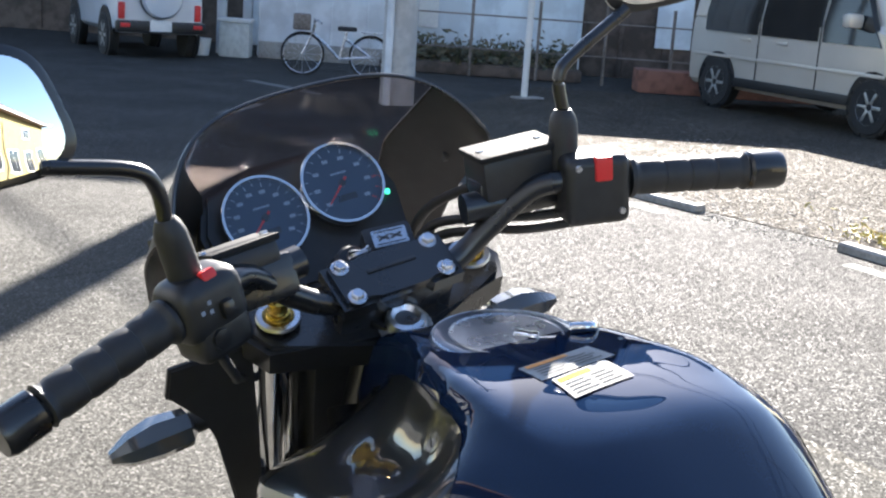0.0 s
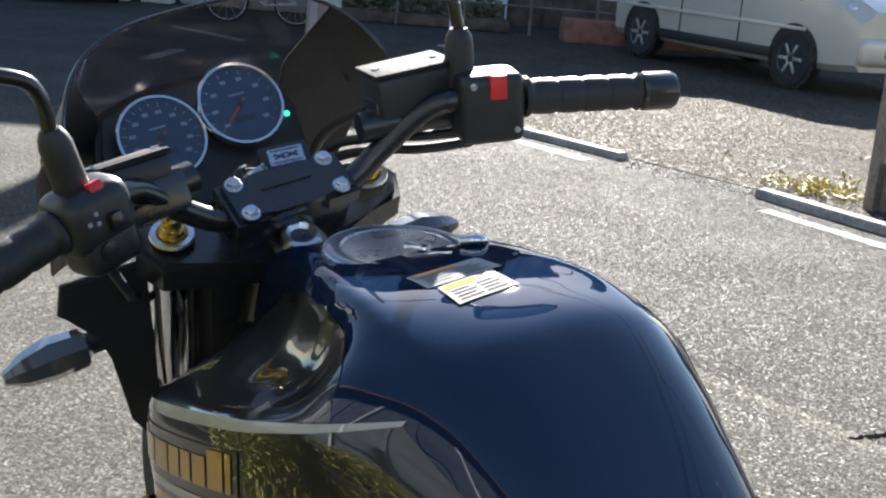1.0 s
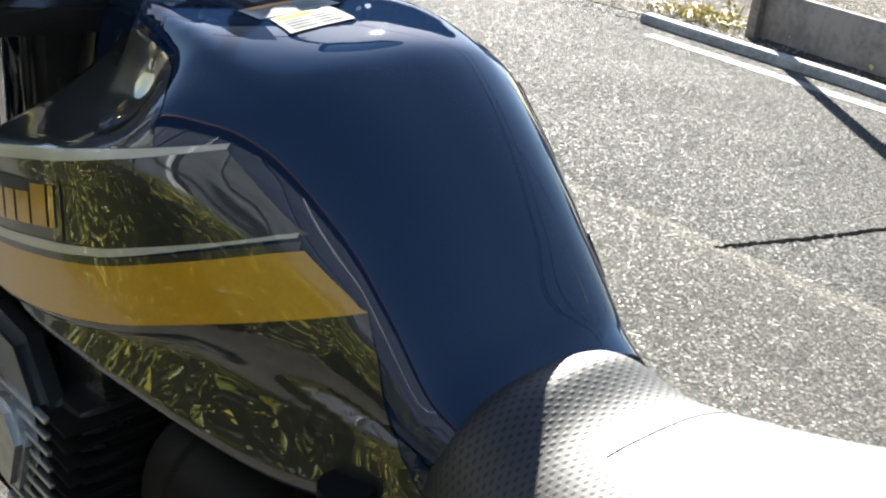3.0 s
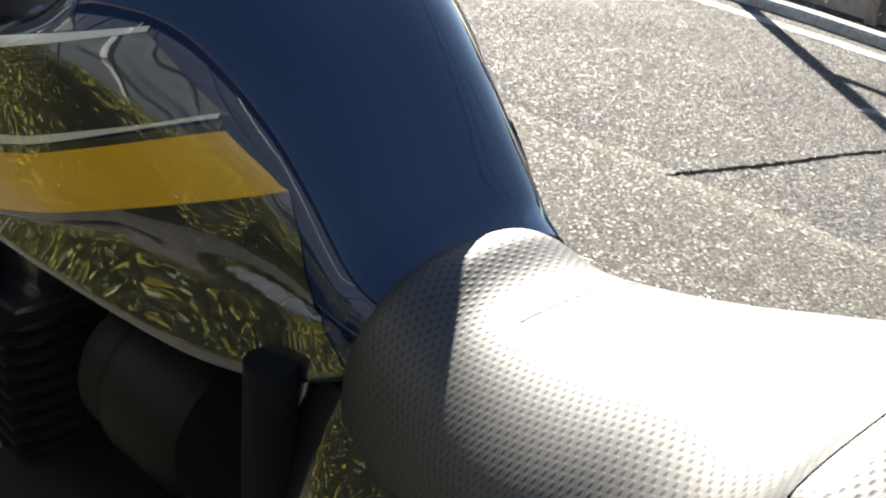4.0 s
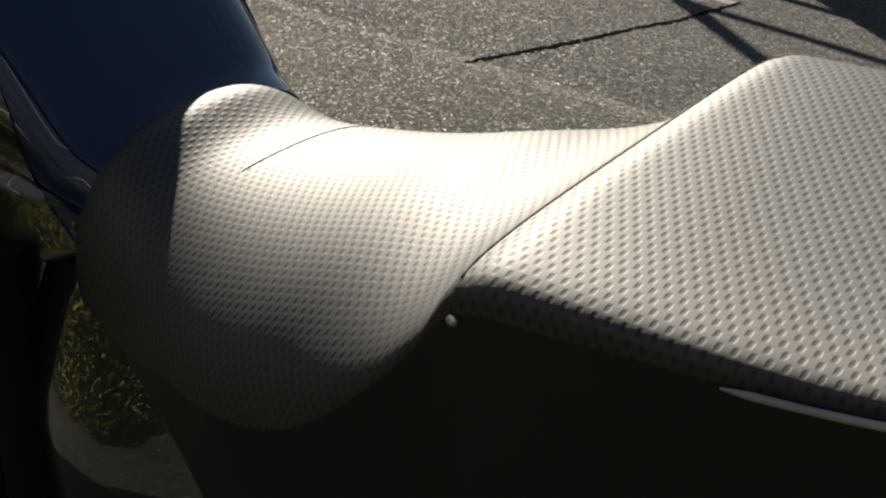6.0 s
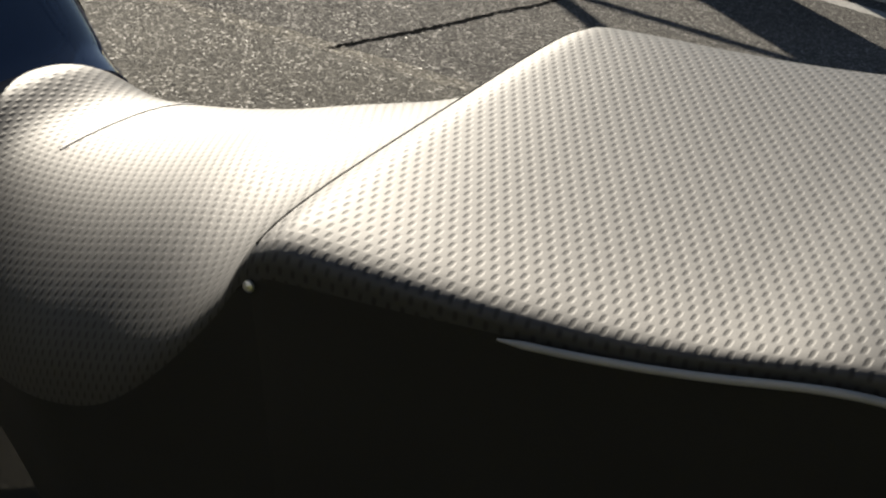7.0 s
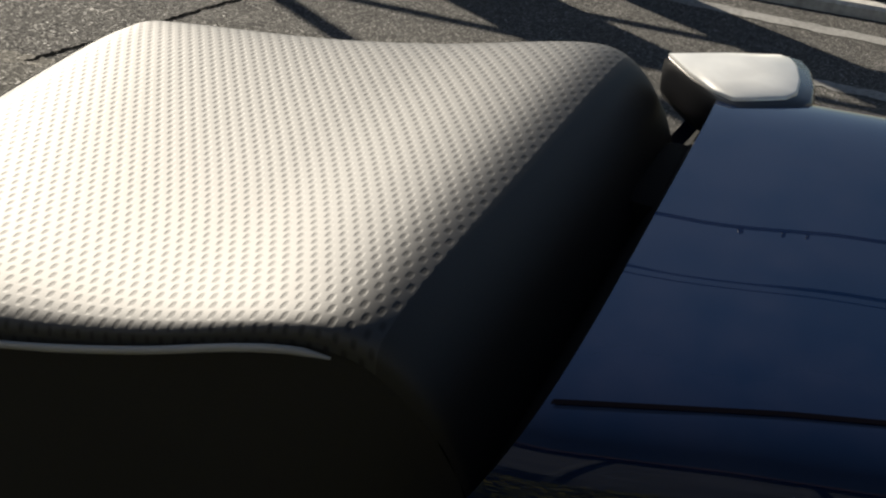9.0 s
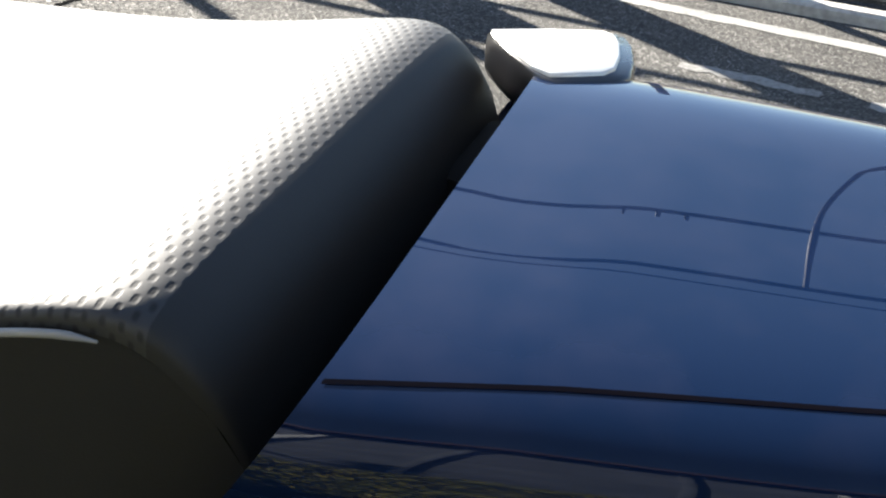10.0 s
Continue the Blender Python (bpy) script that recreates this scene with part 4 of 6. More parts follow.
for p in ((-0.02, -0.0255, 0.02), (0.022, -0.0255, -0.024)):
    part("housing_screw", lathe([(0.0035, 0), (0.003, 0.0015), (0, 0.0015)], SW_R @ Vector(p), SW_R @ (Vector(p) + Vector((0, -1, 0))), 12), STEEL, swr)
# master cylinders with flat lids
for side, o, size, turn in ((1, (0.143, -0.034, 0.090), (0.078, 0.052, 0.040), (0, 0, -8)), (-1, (-0.139, -0.034, 0.080), (0.062, 0.044, 0.020), (-12, 0, 8))):
    m = pose(*o, *turn)
    res = part("fluid_reservoir", box(size, (0, 0, -size[2] * 0.15), 0.006, m), BLACK_PLASTIC, BIKE, "black fluid reservoir with a pressed lid", FRONT)
    part("reservoir_lid", box((size[0] + 0.004, size[1] + 0.004, 0.006), (0, 0, size[2] * 0.36 + 0.002), 0.002, m), material("textured_lid", (0.014, 0.014, 0.014), 0.75, spec=0.25, vary=0.3, bump=0.8, bump_scale=350, dist=0.001), res, "textured black lid")
    for x in (-0.03, 0.03):
        part("lid_screw", lathe([(0.004, 0), (0.0035, 0.0018), (0, 0.0018)], m @ Vector((x, 0, size[2] * 0.36 + 0.005)), m @ Vector((x, 0, 1)), 12), STEEL, res)
    part("master_cylinder", merge(tube([(side * 0.085, -0.034, 0.060), (side * 0.19, -0.056, 0.058)], 0.015, 14), box((0.085, 0.040, 0.040), (0, 0, -0.026), 0.008, m)), BLACK_PAINT, res, "black master cylinder body")
    # lever
    lev = [(side * 0.165, -0.030, 0.055), (side * 0.21, -0.028, 0.050), (side * 0.28, -0.055, 0.044), (side * 0.36, -0.085, 0.030), (side * 0.385, -0.092, 0.028)]
    part("lever", tube(lev, [0.010, 0.008, 0.006, 0.006, 0.008], 12, 5, True, 0.6), BLACK_PAINT if side > 0 else STEEL, bar, "control lever")
part("brake_hose", tube([(0.15, -0.010, 0.055), (0.135, 0.05, 0.05), (0.10, 0.11, 0.0), (0.08, 0.12, -0.15)], 0.0055, 10), RUBBER, BIKE, "", FRONT)
part("clutch_hose", tube([(-0.10, -0.030, 0.055), (-0.12, 0.05, 0.03), (-0.09, 0.10, -0.05), (-0.06, 0.10, -0.25)], 0.0055, 10), RUBBER, BIKE, "", FRONT)
for k, dz in enumerate((0.0, 0.013)):
    part("throttle_cable", tube([(0.195, -0.062 + 0.008 * k, 0.034 - dz), (0.155, -0.030, 0.033 - dz), (0.120, 0.020, 0.030 - dz), (0.090, 0.07, 0.010 - dz), (0.05, 0.11, -0.08)], 0.0050, 10), RUBBER, BIKE, "", FRONT)
part("switch_cable", tube([(-0.19, -0.085, 0.035), (-0.165, -0.045, -0.02), (-0.135, 0.035, -0.06), (-0.05, 0.075, -0.1)], 0.0045, 10), RUBBER, BIKE, "", FRONT)

# ---- mirrors ----
def mirror(side, boot, stem, head, normal, label):
    mm = part("mirror", tube([boot[0], boot[0] + (boot[1] - boot[0]) * 0.15, boot[0] + (boot[1] - boot[0]) * 0.8, boot[1]], [0.013, 0.0145, 0.0135, 0.008], 18, 3), RUBBER, BIKE, label, FRONT)
    part("stem", tube(stem, 0.0062, 14, 6), BLACK_PAINT, mm, "bent black steel stem")
    n = Vector(normal).normalized()
    xax = Vector((0, 0, 1)).cross(n).normalized()
    m = Matrix((xax, n.cross(xax), n)).transposed().to_4x4()
    m.translation = Vector(head)
    out = []
    for k in range(40):
        a = 2 * math.pi * k / 40
        c, s = math.cos(a), math.sin(a)
        x, y = 0.081 * math.copysign(abs(c) ** 0.55, c), 0.048 * math.copysign(abs(s) ** 0.55, s)
        out.append((x + side * 0.010 * y / 0.046, y * (1 - side * 0.10 * x / 0.078)))
    rings = []
    for sc, z in ((0.985, 0.004), (1.03, 0.002), (1.03, -0.004), (0.96, -0.018), (0.75, -0.029), (0.40, -0.034)):
        rings.append([m @ Vector((x * sc, y * sc, z)) for x, y in out])
    part("shell", loft(rings), BLACK_PAINT, mm, "black moulded mirror shell")
    bow = [[m @ Vector((x * 0.93 * k, y * 0.90 * k, 0.0118 - (x * x + y * y) * k * k / (2 * 0.6))) for x, y in out] for k in (0.985, 0.8, 0.6, 0.4, 0.2, 0.02)]
    part("glass", loft([[p - n * 0.002 for p in bow[0]], *bow]), MIRROR, mm, "convex silvered mirror glass", None, 60)
    return mm


mirror(-1, [Vector((-0.196, -0.078, 0.078)), Vector((-0.206, -0.086, 0.146))], [(-0.206, -0.086, 0.142), (-0.208, -0.09, 0.172), (-0.225, -0.095, 0.192), (-0.290, -0.100, 0.212)], (-0.343, -0.104, 0.254), (0.22, -0.965, 0.10), "black rear view mirror on a bent stem")
mirror(1, [Vector((0.183, -0.062, 0.078)), Vector((0.190, -0.062, 0.136))], [(0.190, -0.062, 0.132), (0.189, -0.062, 0.165), (0.205, -0.062, 0.182), (0.272, -0.064, 0.214)], (0.345, -0.066, 0.258), (-0.22, -0.97, 0.02), "black rear view mirror on a bent stem")

# ---- instruments ----
PANEL_N = Vector((0, -0.82, 0.57)).normalized()
part("meter_panel", prism([(-0.105, -0.060), (-0.112, 0.0), (-0.095, 0.045), (-0.04, 0.060), (0.04, 0.060), (0.095, 0.045), (0.112, 0.0), (0.105, -0.060), (0.05, -0.085), (-0.05, -0.085)], 0.03,
                          Matrix.Translation((0, 0.165, 0.040)) @ pose(0, 0, 0, 55.2, 0, 0) @ pose(0, 0, -0.02), 0.006), BLACK_PLASTIC, BIKE, "black instrument panel", FRONT)


def meter(x, c, label, needle, marks, red):
    o = Vector((x, 0.150, c))
    mt = part("meter", lathe([(0.0, -0.035), (0.040, -0.035), (0.043, 0.0), (0.0435, 0.004), (0.0, 0.004)], o, o + PANEL_N, 40), BLACK_PLASTIC, BIKE, label, FRONT)
    part("rim", lathe([(0.0432, 0.003), (0.0462, 0.003), (0.0468, 0.007), (0.0455, 0.0105), (0.0428, 0.0105), (0.0415, 0.007), (0.0432, 0.003)], o, o + PANEL_N, 56), CHROME, mt, "chromed bezel ring")
    part("dial", lathe([(0.0425, 0.0042), (0.0425, 0.005), (0.0, 0.005)], o, o + PANEL_N, 40), METER_FACE, mt, "dark blue grey dial")
    gl = part("glass", lathe([(0.0420, 0.0088), (0.0420, 0.0092), (0.0, 0.0095)], o, o + PANEL_N, 40), METER_GLASS, mt)
    gl.visible_shadow = False
    xa = Vector((1, 0, 0))
    ya = PANEL_N.cross(xa)
    base = Matrix((xa, ya, PANEL_N)).transposed().to_4x4()
    base.translation = o + PANEL_N * 0.0052
    for k in range(marks):
        a = radians(220 - 260 * k / (marks - 1))
        big = k % 2 == 0
        r = 0.037 if big else 0.038
        m = base @ Matrix.Translation((r * math.cos(a), r * math.sin(a), 0)) @ Matrix.Rotation(a, 4, "Z")
        part("dial_mark", box((0.005 if big else 0.003, 0.0009, 0.0004), (0, 0, 0), 0, m), RED_PLASTIC if red and k > marks * 0.75 else METER_MARK, mt)
        if big:
            m2 = base @ Matrix.Translation((0.029 * math.cos(a), 0.029 * math.sin(a), 0))
            part("numeral_bar", box((0.0065, 0.0038, 0.0003), (0, 0, 0), 0, m2), METER_MARK, mt)
    part("numeral_bar", box((0.018, 0.002, 0.0003), (0, 0.012, 0), 0, base), METER_MARK, mt)
    part("odometer", box((0.022, 0.007, 0.0003), (0, -0.016, 0), 0, base), BLACK_PAINT, mt)
    part("needle", prism([(-0.008, -0.0014), (0.030, -0.0005), (0.030, 0.0005), (-0.008, 0.0014)], 0.0008, base @ pose(0, 0, 0.0012) @ Matrix.Rotation(radians(needle), 4, "Z")), RED_PLASTIC, mt, "red needle")
    part("needle_hub", lathe([(0.004, 0), (0.004, 0.0024), (0, 0.003)], o + PANEL_N * 0.0052, o + PANEL_N, 16), BLACK_PLASTIC, mt)


meter(-0.046, 0.047, "round speedometer with a chromed bezel", 222, 19, False)
meter(0.044, 0.060, "round rev counter with a chromed bezel", 222, 15, True)
part("neutral_lamp", lathe([(0.0032, 0), (0.003, 0.002), (0, 0.003)], (0.094, 0.146, 0.040), Vector((0.094, 0.146, 0.040)) + PANEL_N, 12), GREEN_LAMP, BIKE, "lit green neutral lamp", FRONT)
# ignition lock with key and a small printed plate
lock = part("ignition_lock", lathe([(0.0, -0.03), (0.019, -0.03), (0.019, 0.004), (0.016, 0.007), (0.0, 0.007)], (-0.006, 0.036, 0.014), Vector((-0.006, 0.036, 0.014)) + PANEL_N, 24), BLACK_PLASTIC, BIKE, "ignition lock with the key in it", FRONT)
kb = Matrix.Translation(Vector((-0.006, 0.036, 0.014)) + PANEL_N * 0.006) @ pose(0, 0, 0, 55, 0, 0)
part("key", merge(box((0.006, 0.002, 0.02), (0, 0, 0.008), 0.0006, kb), prism(rounded(0.022, 0.016, 0.006), 0.003, kb @ pose(0, 0.0015, 0.024, 90, 0, 0))), STEEL, lock, "steel key")
part("key_ring", tube([kb @ Vector((0.011 * math.cos(a) - 0.006, 0.002 * math.sin(3 * a), 0.034 + 0.011 * math.sin(a))) for a in spaced(0, 2 * math.pi, 24)], 0.0009, 6, 1), STEEL, lock)
PL = Matrix.Translation((0.026, 0.010, 0.040)) @ pose(0, 0, 0, 38, 0, -14)
plate = part("data_plate", prism(rounded(0.034, 0.019, 0.001), 0.001, PL), STEEL, BIKE, "small printed metal plate", FRONT)
for k, (x, y, sx, sy, a) in enumerate(((-0.006, 0, 0.012, 0.0022, 25), (-0.006, 0, 0.012, 0.0022, -25), (0.006, 0, 0.012, 0.0022, 25), (0.006, 0, 0.012, 0.0022, -25), (0, 0.007, 0.028, 0.001, 0), (0, -0.007, 0.028, 0.001, 0))):
    part("plate_mark", box((sx, sy, 0.0004), (0, 0, 0), 0, PL @ pose(x, y, 0.0012, 0, 0, a)), INK, plate)
part("plate_bracket", box((0.05, 0.04, 0.03), (0, 0, -0.02), 0.006, PL), BLACK_PLASTIC, plate)

# ---- fly screen ----
def screen_point(s, t):
    """s across from -1 to 1, t up from 0 to 1."""
    wide = 0.226 - 0.048 * t ** 3
    x = wide * math.sin(s * 1.3255) / math.sin(1.3255)
    crown = 0.1747 - 0.1181 * abs(s) ** 3.27
    low = -0.075 - 0.03 * abs(s) ** 2
    z = low + (crown - low) * t
    y = 0.285 - 0.155 * t - 0.13 * (1 - math.cos(s * 1.25)) / (1 - math.cos(1.25)) * (1 - 0.25 * t)
    return Vector((x + 0.0027, y, z + 0.0224 * x * t))


def screen_sheet(sa, sb, t0, t1, ns, nt_, thick=0.003):
    """A curved sheet between two side curves, each a function of the height."""
    rings = []
    for j in range(nt_ + 1):
        t = t0 + (t1 - t0) * j / nt_
        row, inner = [], []
        for i in range(ns + 1):
            s = sa(t) + (sb(t) - sa(t)) * i / ns
            du = screen_point(s + 0.01, t) - screen_point(s - 0.01, t)
            nrm = du.cross(Vector((0, -0.6, 0.8))).normalized()
            row.append(screen_point(s, t))
            inner.append(screen_point(s, t) - nrm * thick)
        rings.append(row + inner[::-1])
    return loft(rings)


S_IN = lambda t: float(np.interp(t, (0, 0.5, 0.68, 1.0), (0.33, 0.35, 0.38, 0.62)))
S_OUT = lambda t: float(np.interp(t, (0, 0.2, 0.44, 0.95, 1.0), (0.62, 0.62, 0.68, 0.875, 0.86)))
cowl = part("headlamp_cowl", screen_sheet(lambda t: -0.34, lambda t: 0.34, 0.0, 0.10, 30, 3), BLACK_PLASTIC, BIKE, "black headlamp cowl", FRONT)
for side in (-1, 1):
    part("side_panel", screen_sheet(lambda t: side * S_IN(t), lambda t: side * S_OUT(t), 0.0, 1.0, 12, 24, 0.003 * side), BLACK_PLASTIC, cowl, "black moulded side of the cowl")
    part("screen_lip", tube([screen_point(side * s, 0.995) + Vector((0, -0.002, 0.0005)) for s in spaced(S_IN(1.0), S_OUT(1.0), 12)], 0.0016, 8, 1), BLACK_PAINT, cowl)
scr = part("fly_screen", screen_sheet(lambda t: -S_IN(t) - 0.012, lambda t: S_IN(t) + 0.012, 0.10, 1.0, 50, 14, 0.0025), SCREEN, cowl, "smoked transparent fly screen")
scr.visible_shadow = False
part("screen_edge", tube([screen_point(s, 1.0) for s in spaced(-0.86, 0.86, 60)], 0.0022, 8, 1), BLACK_PAINT, cowl, "rolled glossy edge")
for s in (-0.62, 0.62):
    p = screen_point(s, 0.62)
    part("screen_bolt", lathe([(0.007, 0), (0.007, 0.004), (0.004, 0.009), (0, 0.009)], p, p + Vector((math.copysign(1, s), -0.1, 0.1)), 14), BLACK_PLASTIC, cowl)
part("headlamp", lathe([(0.0, -0.10), (0.05, -0.095), (0.085, -0.03), (0.09, 0.0), (0.088, 0.012), (0.0, 0.03)], (0.0, 0.235, -0.06), (0.0, 1.235, -0.12), 32), CHROME, BIKE, "round chromed headlamp", FRONT)
# ---- indicators ----
for side in (-1, 1):
    o = Vector((side * 0.215, 0.105, -0.116))
    rings = []
    for x, h, d in ((-0.040, 0.010, 0.012), (-0.034, 0.019, 0.022), (0.0, 0.021, 0.026), (0.026, 0.016, 0.020), (0.046, 0.006, 0.008)):
        rings.append([o + Vector((side * x, d * math.cos(a), h * math.sin(a) - 0.10 * max(0, x) - 0.006)) for a in (2 * math.pi * (k + 0.5) / 8 for k in range(8))])
    ind = part("indicator", loft(rings), SMOKE_LENS, BIKE, "angular indicator with a smoked lens", FRONT, 25)
    part("stalk", tube([o + Vector((-side * 0.036, 0, -0.004)), o + Vector((-side * 0.07, 0.0, -0.008)), (side * 0.11, 0.07, -0.13)], [0.012, 0.009, 0.011], 12, 4), RUBBER, ind, "rubber stalk")
    part("lens", loft([[o + Vector((side * x, d * math.cos(a) + 0.006, h * math.sin(a) - 0.10 * max(0, x) - 0.006)) for a in (2 * math.pi * k / 12 for k in range(12))] for x, h, d in ((-0.03, 0.012, 0.022), (0.0, 0.014, 0.025), (0.024, 0.010, 0.019))]), ORANGE_LENS, ind)

# ---- covers between the forks ----
part("wiring_cover", box((0.160, 0.060, 0.30), (0, 0, 0), 0.015, pose(0, 0.085, -0.18, 25, 0, 0)), BLACK_PLASTIC, BIKE, "black plastic wiring cover", FRONT)
part("fork_bracket", prism([(-0.010, 0.02), (0.070, 0.02), (0.076, -0.012), (0.060, -0.026), (0.042, -0.050), (0.032, -0.080), (0.021, -0.170), (0.008, -0.195), (-0.008, -0.180), (-0.010, -0.09)], 0.006, Matrix.Translation((-0.136, 0.03, -0.04)) @ pose(0, 0, 0, 90 + 18, 0, 0) @ Matrix.Diagonal((-1, 1, 1, 1)), 0.002), BLACK_PLASTIC, BIKE, "black headlamp bracket", FRONT)
for side in (-1, 1):
    shroud = part("radiator_shroud", prism([(0.058, 0.585), (0.0, 0.628), (-0.070, 0.672), (-0.085, 0.62), (-0.03, 0.50), (0.05, 0.50)], 0.03, Matrix.Translation((side * 0.155 - 0.015, 0, 0)) @ Matrix(((0, 0, 1, 0), (1, 0, 0, 0), (0, 1, 0, 0), (0, 0, 0, 1))), 0.006), SIDE_PAINT, BIKE, "black radiator side shroud")
    part("bright_strip", tube([(side * 0.172, 0.056, 0.582), (side * 0.173, 0.0, 0.624), (side * 0.172, -0.068, 0.668)], 0.0045, 10), CHROME, shroud, "polished edge strip")


# ---- road edge ----
def strip(name, pts, width, height, mat, label, category, base=0.0, bevel=0.0, parent=None, kind="structure"):
    """A long bar on the ground along pts."""
    rings = []
    for i, p in enumerate(pts):
        p = Vector((p[0], p[1], 0))
        a, b = Vector((*pts[max(i - 1, 0)][:2], 0)), Vector((*pts[min(i + 1, len(pts) - 1)][:2], 0))
        side = (b - a).normalized().cross(Vector((0, 0, 1))) * width / 2
        lo, hi = base, base + height
        rings.append([p - side + Vector((0, 0, lo)), p - side + Vector((0, 0, hi - bevel)), p - side * (1 - 2 * bevel / width) + Vector((0, 0, hi)),
                      p + side * (1 - 2 * bevel / width) + Vector((0, 0, hi)), p + side + Vector((0, 0, hi - bevel)), p + side + Vector((0, 0, lo))])
    ob = part(name, loft(rings), mat, parent)
    return tagged(ob, label, category, kind=kind)


def ragged(name, pts, width, mat, label, z=0.0022, seed=1, wear=0.35, step=0.03):
    """A thin painted or cracked band with worn, uneven edges."""
    rng = random.Random(seed)
    path = []
    for a, b in zip(pts, pts[1:]):
        a, b = Vector((*a, 0)), Vector((*b, 0))
        n = max(2, int((b - a).length / step))
        path += [a.lerp(b, k / n) for k in range(n)]
    rings = []
    for i, p in enumerate(path):
        q = path[min(i + 1, len(path) - 1)] - path[max(i - 1, 0)]
        side = q.normalized().cross(Vector((0, 0, 1))) * width / 2
        j, k = (1 - wear * rng.random() for _ in range(2))
        off = side * wear * (rng.random() - 0.5)
        rings.append([p - side * j + off + Vector((0, 0, z)), p + side * k + off + Vector((0, 0, z))])
    ob = part(name, loft(rings, False, False), mat)
    return tagged(ob, label, "marking", kind="structure")


CONCRETE = material("kerb_concrete", (0.30, 0.285, 0.26), 0.85, vary=0.25, scale=40, bump=0.5, bump_scale=120, dist=0.003)
ROAD_WHITE = material("worn_road_paint", (0.29, 0.285, 0.265), 0.85, vary=0.35, scale=60, second=(0.10, 0.097, 0.09), bump=0.6, bump_scale=110, dist=0.003)
CRACK = material("crack_shadow", (0.008, 0.008, 0.008), 1.0, spec=0.0)
GRAVEL = asphalt_material("gravel_lot", (0.0476, 0.0414, 0.0336), (0.168, 0.1484, 0.1204), (0.028, 0.0241, 0.0202), 75, 0.012, 0.9)
PATCH = asphalt_material("older_asphalt", (0.068, 0.0655, 0.058), (0.118, 0.1125, 0.100), (0.046, 0.044, 0.039))
PALE_SEAM = asphalt_material("pale_seam_dust", (0.082, 0.077, 0.067), (0.185, 0.175, 0.150), (0.066, 0.061, 0.053))

ob = part("ground_patch", prism([(-6, -14), (2.08, -14), (2.075, 0.0), (2.065, 1.25), (2.15, 3.2), (2.3, 6.0), (-1.5, 6.0), (-6, 4)], 0.0016, pose(0, 0, 0)), PATCH)
tagged(ob, "older smoother asphalt strip beside the road", "pavement", kind="structure")
ob = part("gravel_lot", prism([(4.62, 2.55), (4.52, 3.9), (4.55, 4.9), (4.2, 6.2), (6.0, 8.6), (8.6, 10.6), (13.5, 7.4), (16, 0), (12, -8), (3.95, -8), (4.1, -1.4)], 0.0035, pose(0, 0, 0)), GRAVEL)
tagged(ob, "sunlit brown gravel parking lot", "gravel", kind="structure")
STONE = material("loose_stone", (0.24, 0.225, 0.20), 0.9, vary=0.3, scale=9, second=(0.42, 0.395, 0.36), stain=30, spec=0.2)


def loose_stones(count, seed):
    """Angular stones strewn over the edge of the lot, thinning out onto the asphalt."""
    rng = random.Random(seed)
    verts, faces = [], []
    while len(verts) < count * 6:
        y = rng.uniform(1.6, 6.4)
        x = 4.42 + rng.random() ** 2 * 3.2 - 0.16 * rng.random() ** 2 * (2.9 < y < 3.75)
        r = 0.004 + 0.009 * rng.random() ** 3
        turn, n = rng.uniform(0, 3.14), len(verts)
        for k in range(4):
            a = turn + k * math.pi / 2 + rng.uniform(-0.4, 0.4)
            q = r * rng.uniform(0.7, 1.3)
            verts.append((x + q * math.cos(a), y + q * math.sin(a), 0.0035 + r * rng.uniform(0.0, 0.2)))
        verts += [(x + rng.uniform(-0.3, 0.3) * r, y + rng.uniform(-0.3, 0.3) * r, 0.0035 + r * rng.uniform(0.35, 0.7)), (x, y, 0.001)]
        faces += [(n + k, n + (k + 1) % 4, n + 4) for k in range(4)] + [(n + (k + 1) % 4, n + k, n + 5) for k in range(4)]
    me = bpy.data.meshes.new("gravel")
    me.from_pydata(verts, [], faces)
    me.materials.append(STONE)
    return tagged(new("gravel", me), "loose grey stones strewn over the parking lot", "gravel", kind="stuff")


loose_stones(5000, 31)
strip("kerb", [(4.46, 3.82), (4.44, 4.4), (4.38, 5.1)], 0.09, 0.04, CONCRETE, "low concrete kerb with a lit top", "kerb", bevel=0.012)
strip("kerb", [(4.46, 2.83), (4.42, 2.4), (4.36, 1.6), (4.1, 0.2), (3.86, -1.2), (3.72, -2.2), (3.4, -5)], 0.09, 0.045, CONCRETE, "low concrete kerb along the road", "kerb", bevel=0.012)
ragged("white_line", [(4.22, 3.86), (4.2, 4.6), (4.1, 5.6)], 0.11, ROAD_WHITE, "worn white painted road line", seed=3, wear=0.15)
ragged("white_line", [(4.2, 2.6), (4.15, 2.0), (4.1, 1.3), (3.9, 0.1), (3.6, -1.12), (3.46, -1.77), (3.1, -3.6)], 0.10, ROAD_WHITE, "worn white painted road line", seed=4, wear=0.2)
ragged("white_line", [(5.0, 10.95), (5.126, 10.1), (5.15, 9.6)], 0.16, ROAD_WHITE, "worn white painted road line", seed=13, wear=0.2)
ragged("white_line", [(3.5, 8.2), (3.94, 8.67), (4.15, 8.9)], 0.14, ROAD_WHITE, "worn white painted road line", seed=14, wear=0.2)
ragged("faded_line", [(2.99, -1.22), (2.90, -1.64)], 0.09, ROAD_WHITE, "faded white dash of paint", seed=5, wear=0.5)
ragged("faded_line", [(2.89, -1.74), (2.80, -2.3)], 0.09, ROAD_WHITE, "faded white dash of paint", seed=6, wear=0.5)
ragged("faded_line", [(3.27, 0.72), (3.265, 0.38)], 0.07, ROAD_WHITE, "faded white dash of paint", seed=7, wear=0.6)
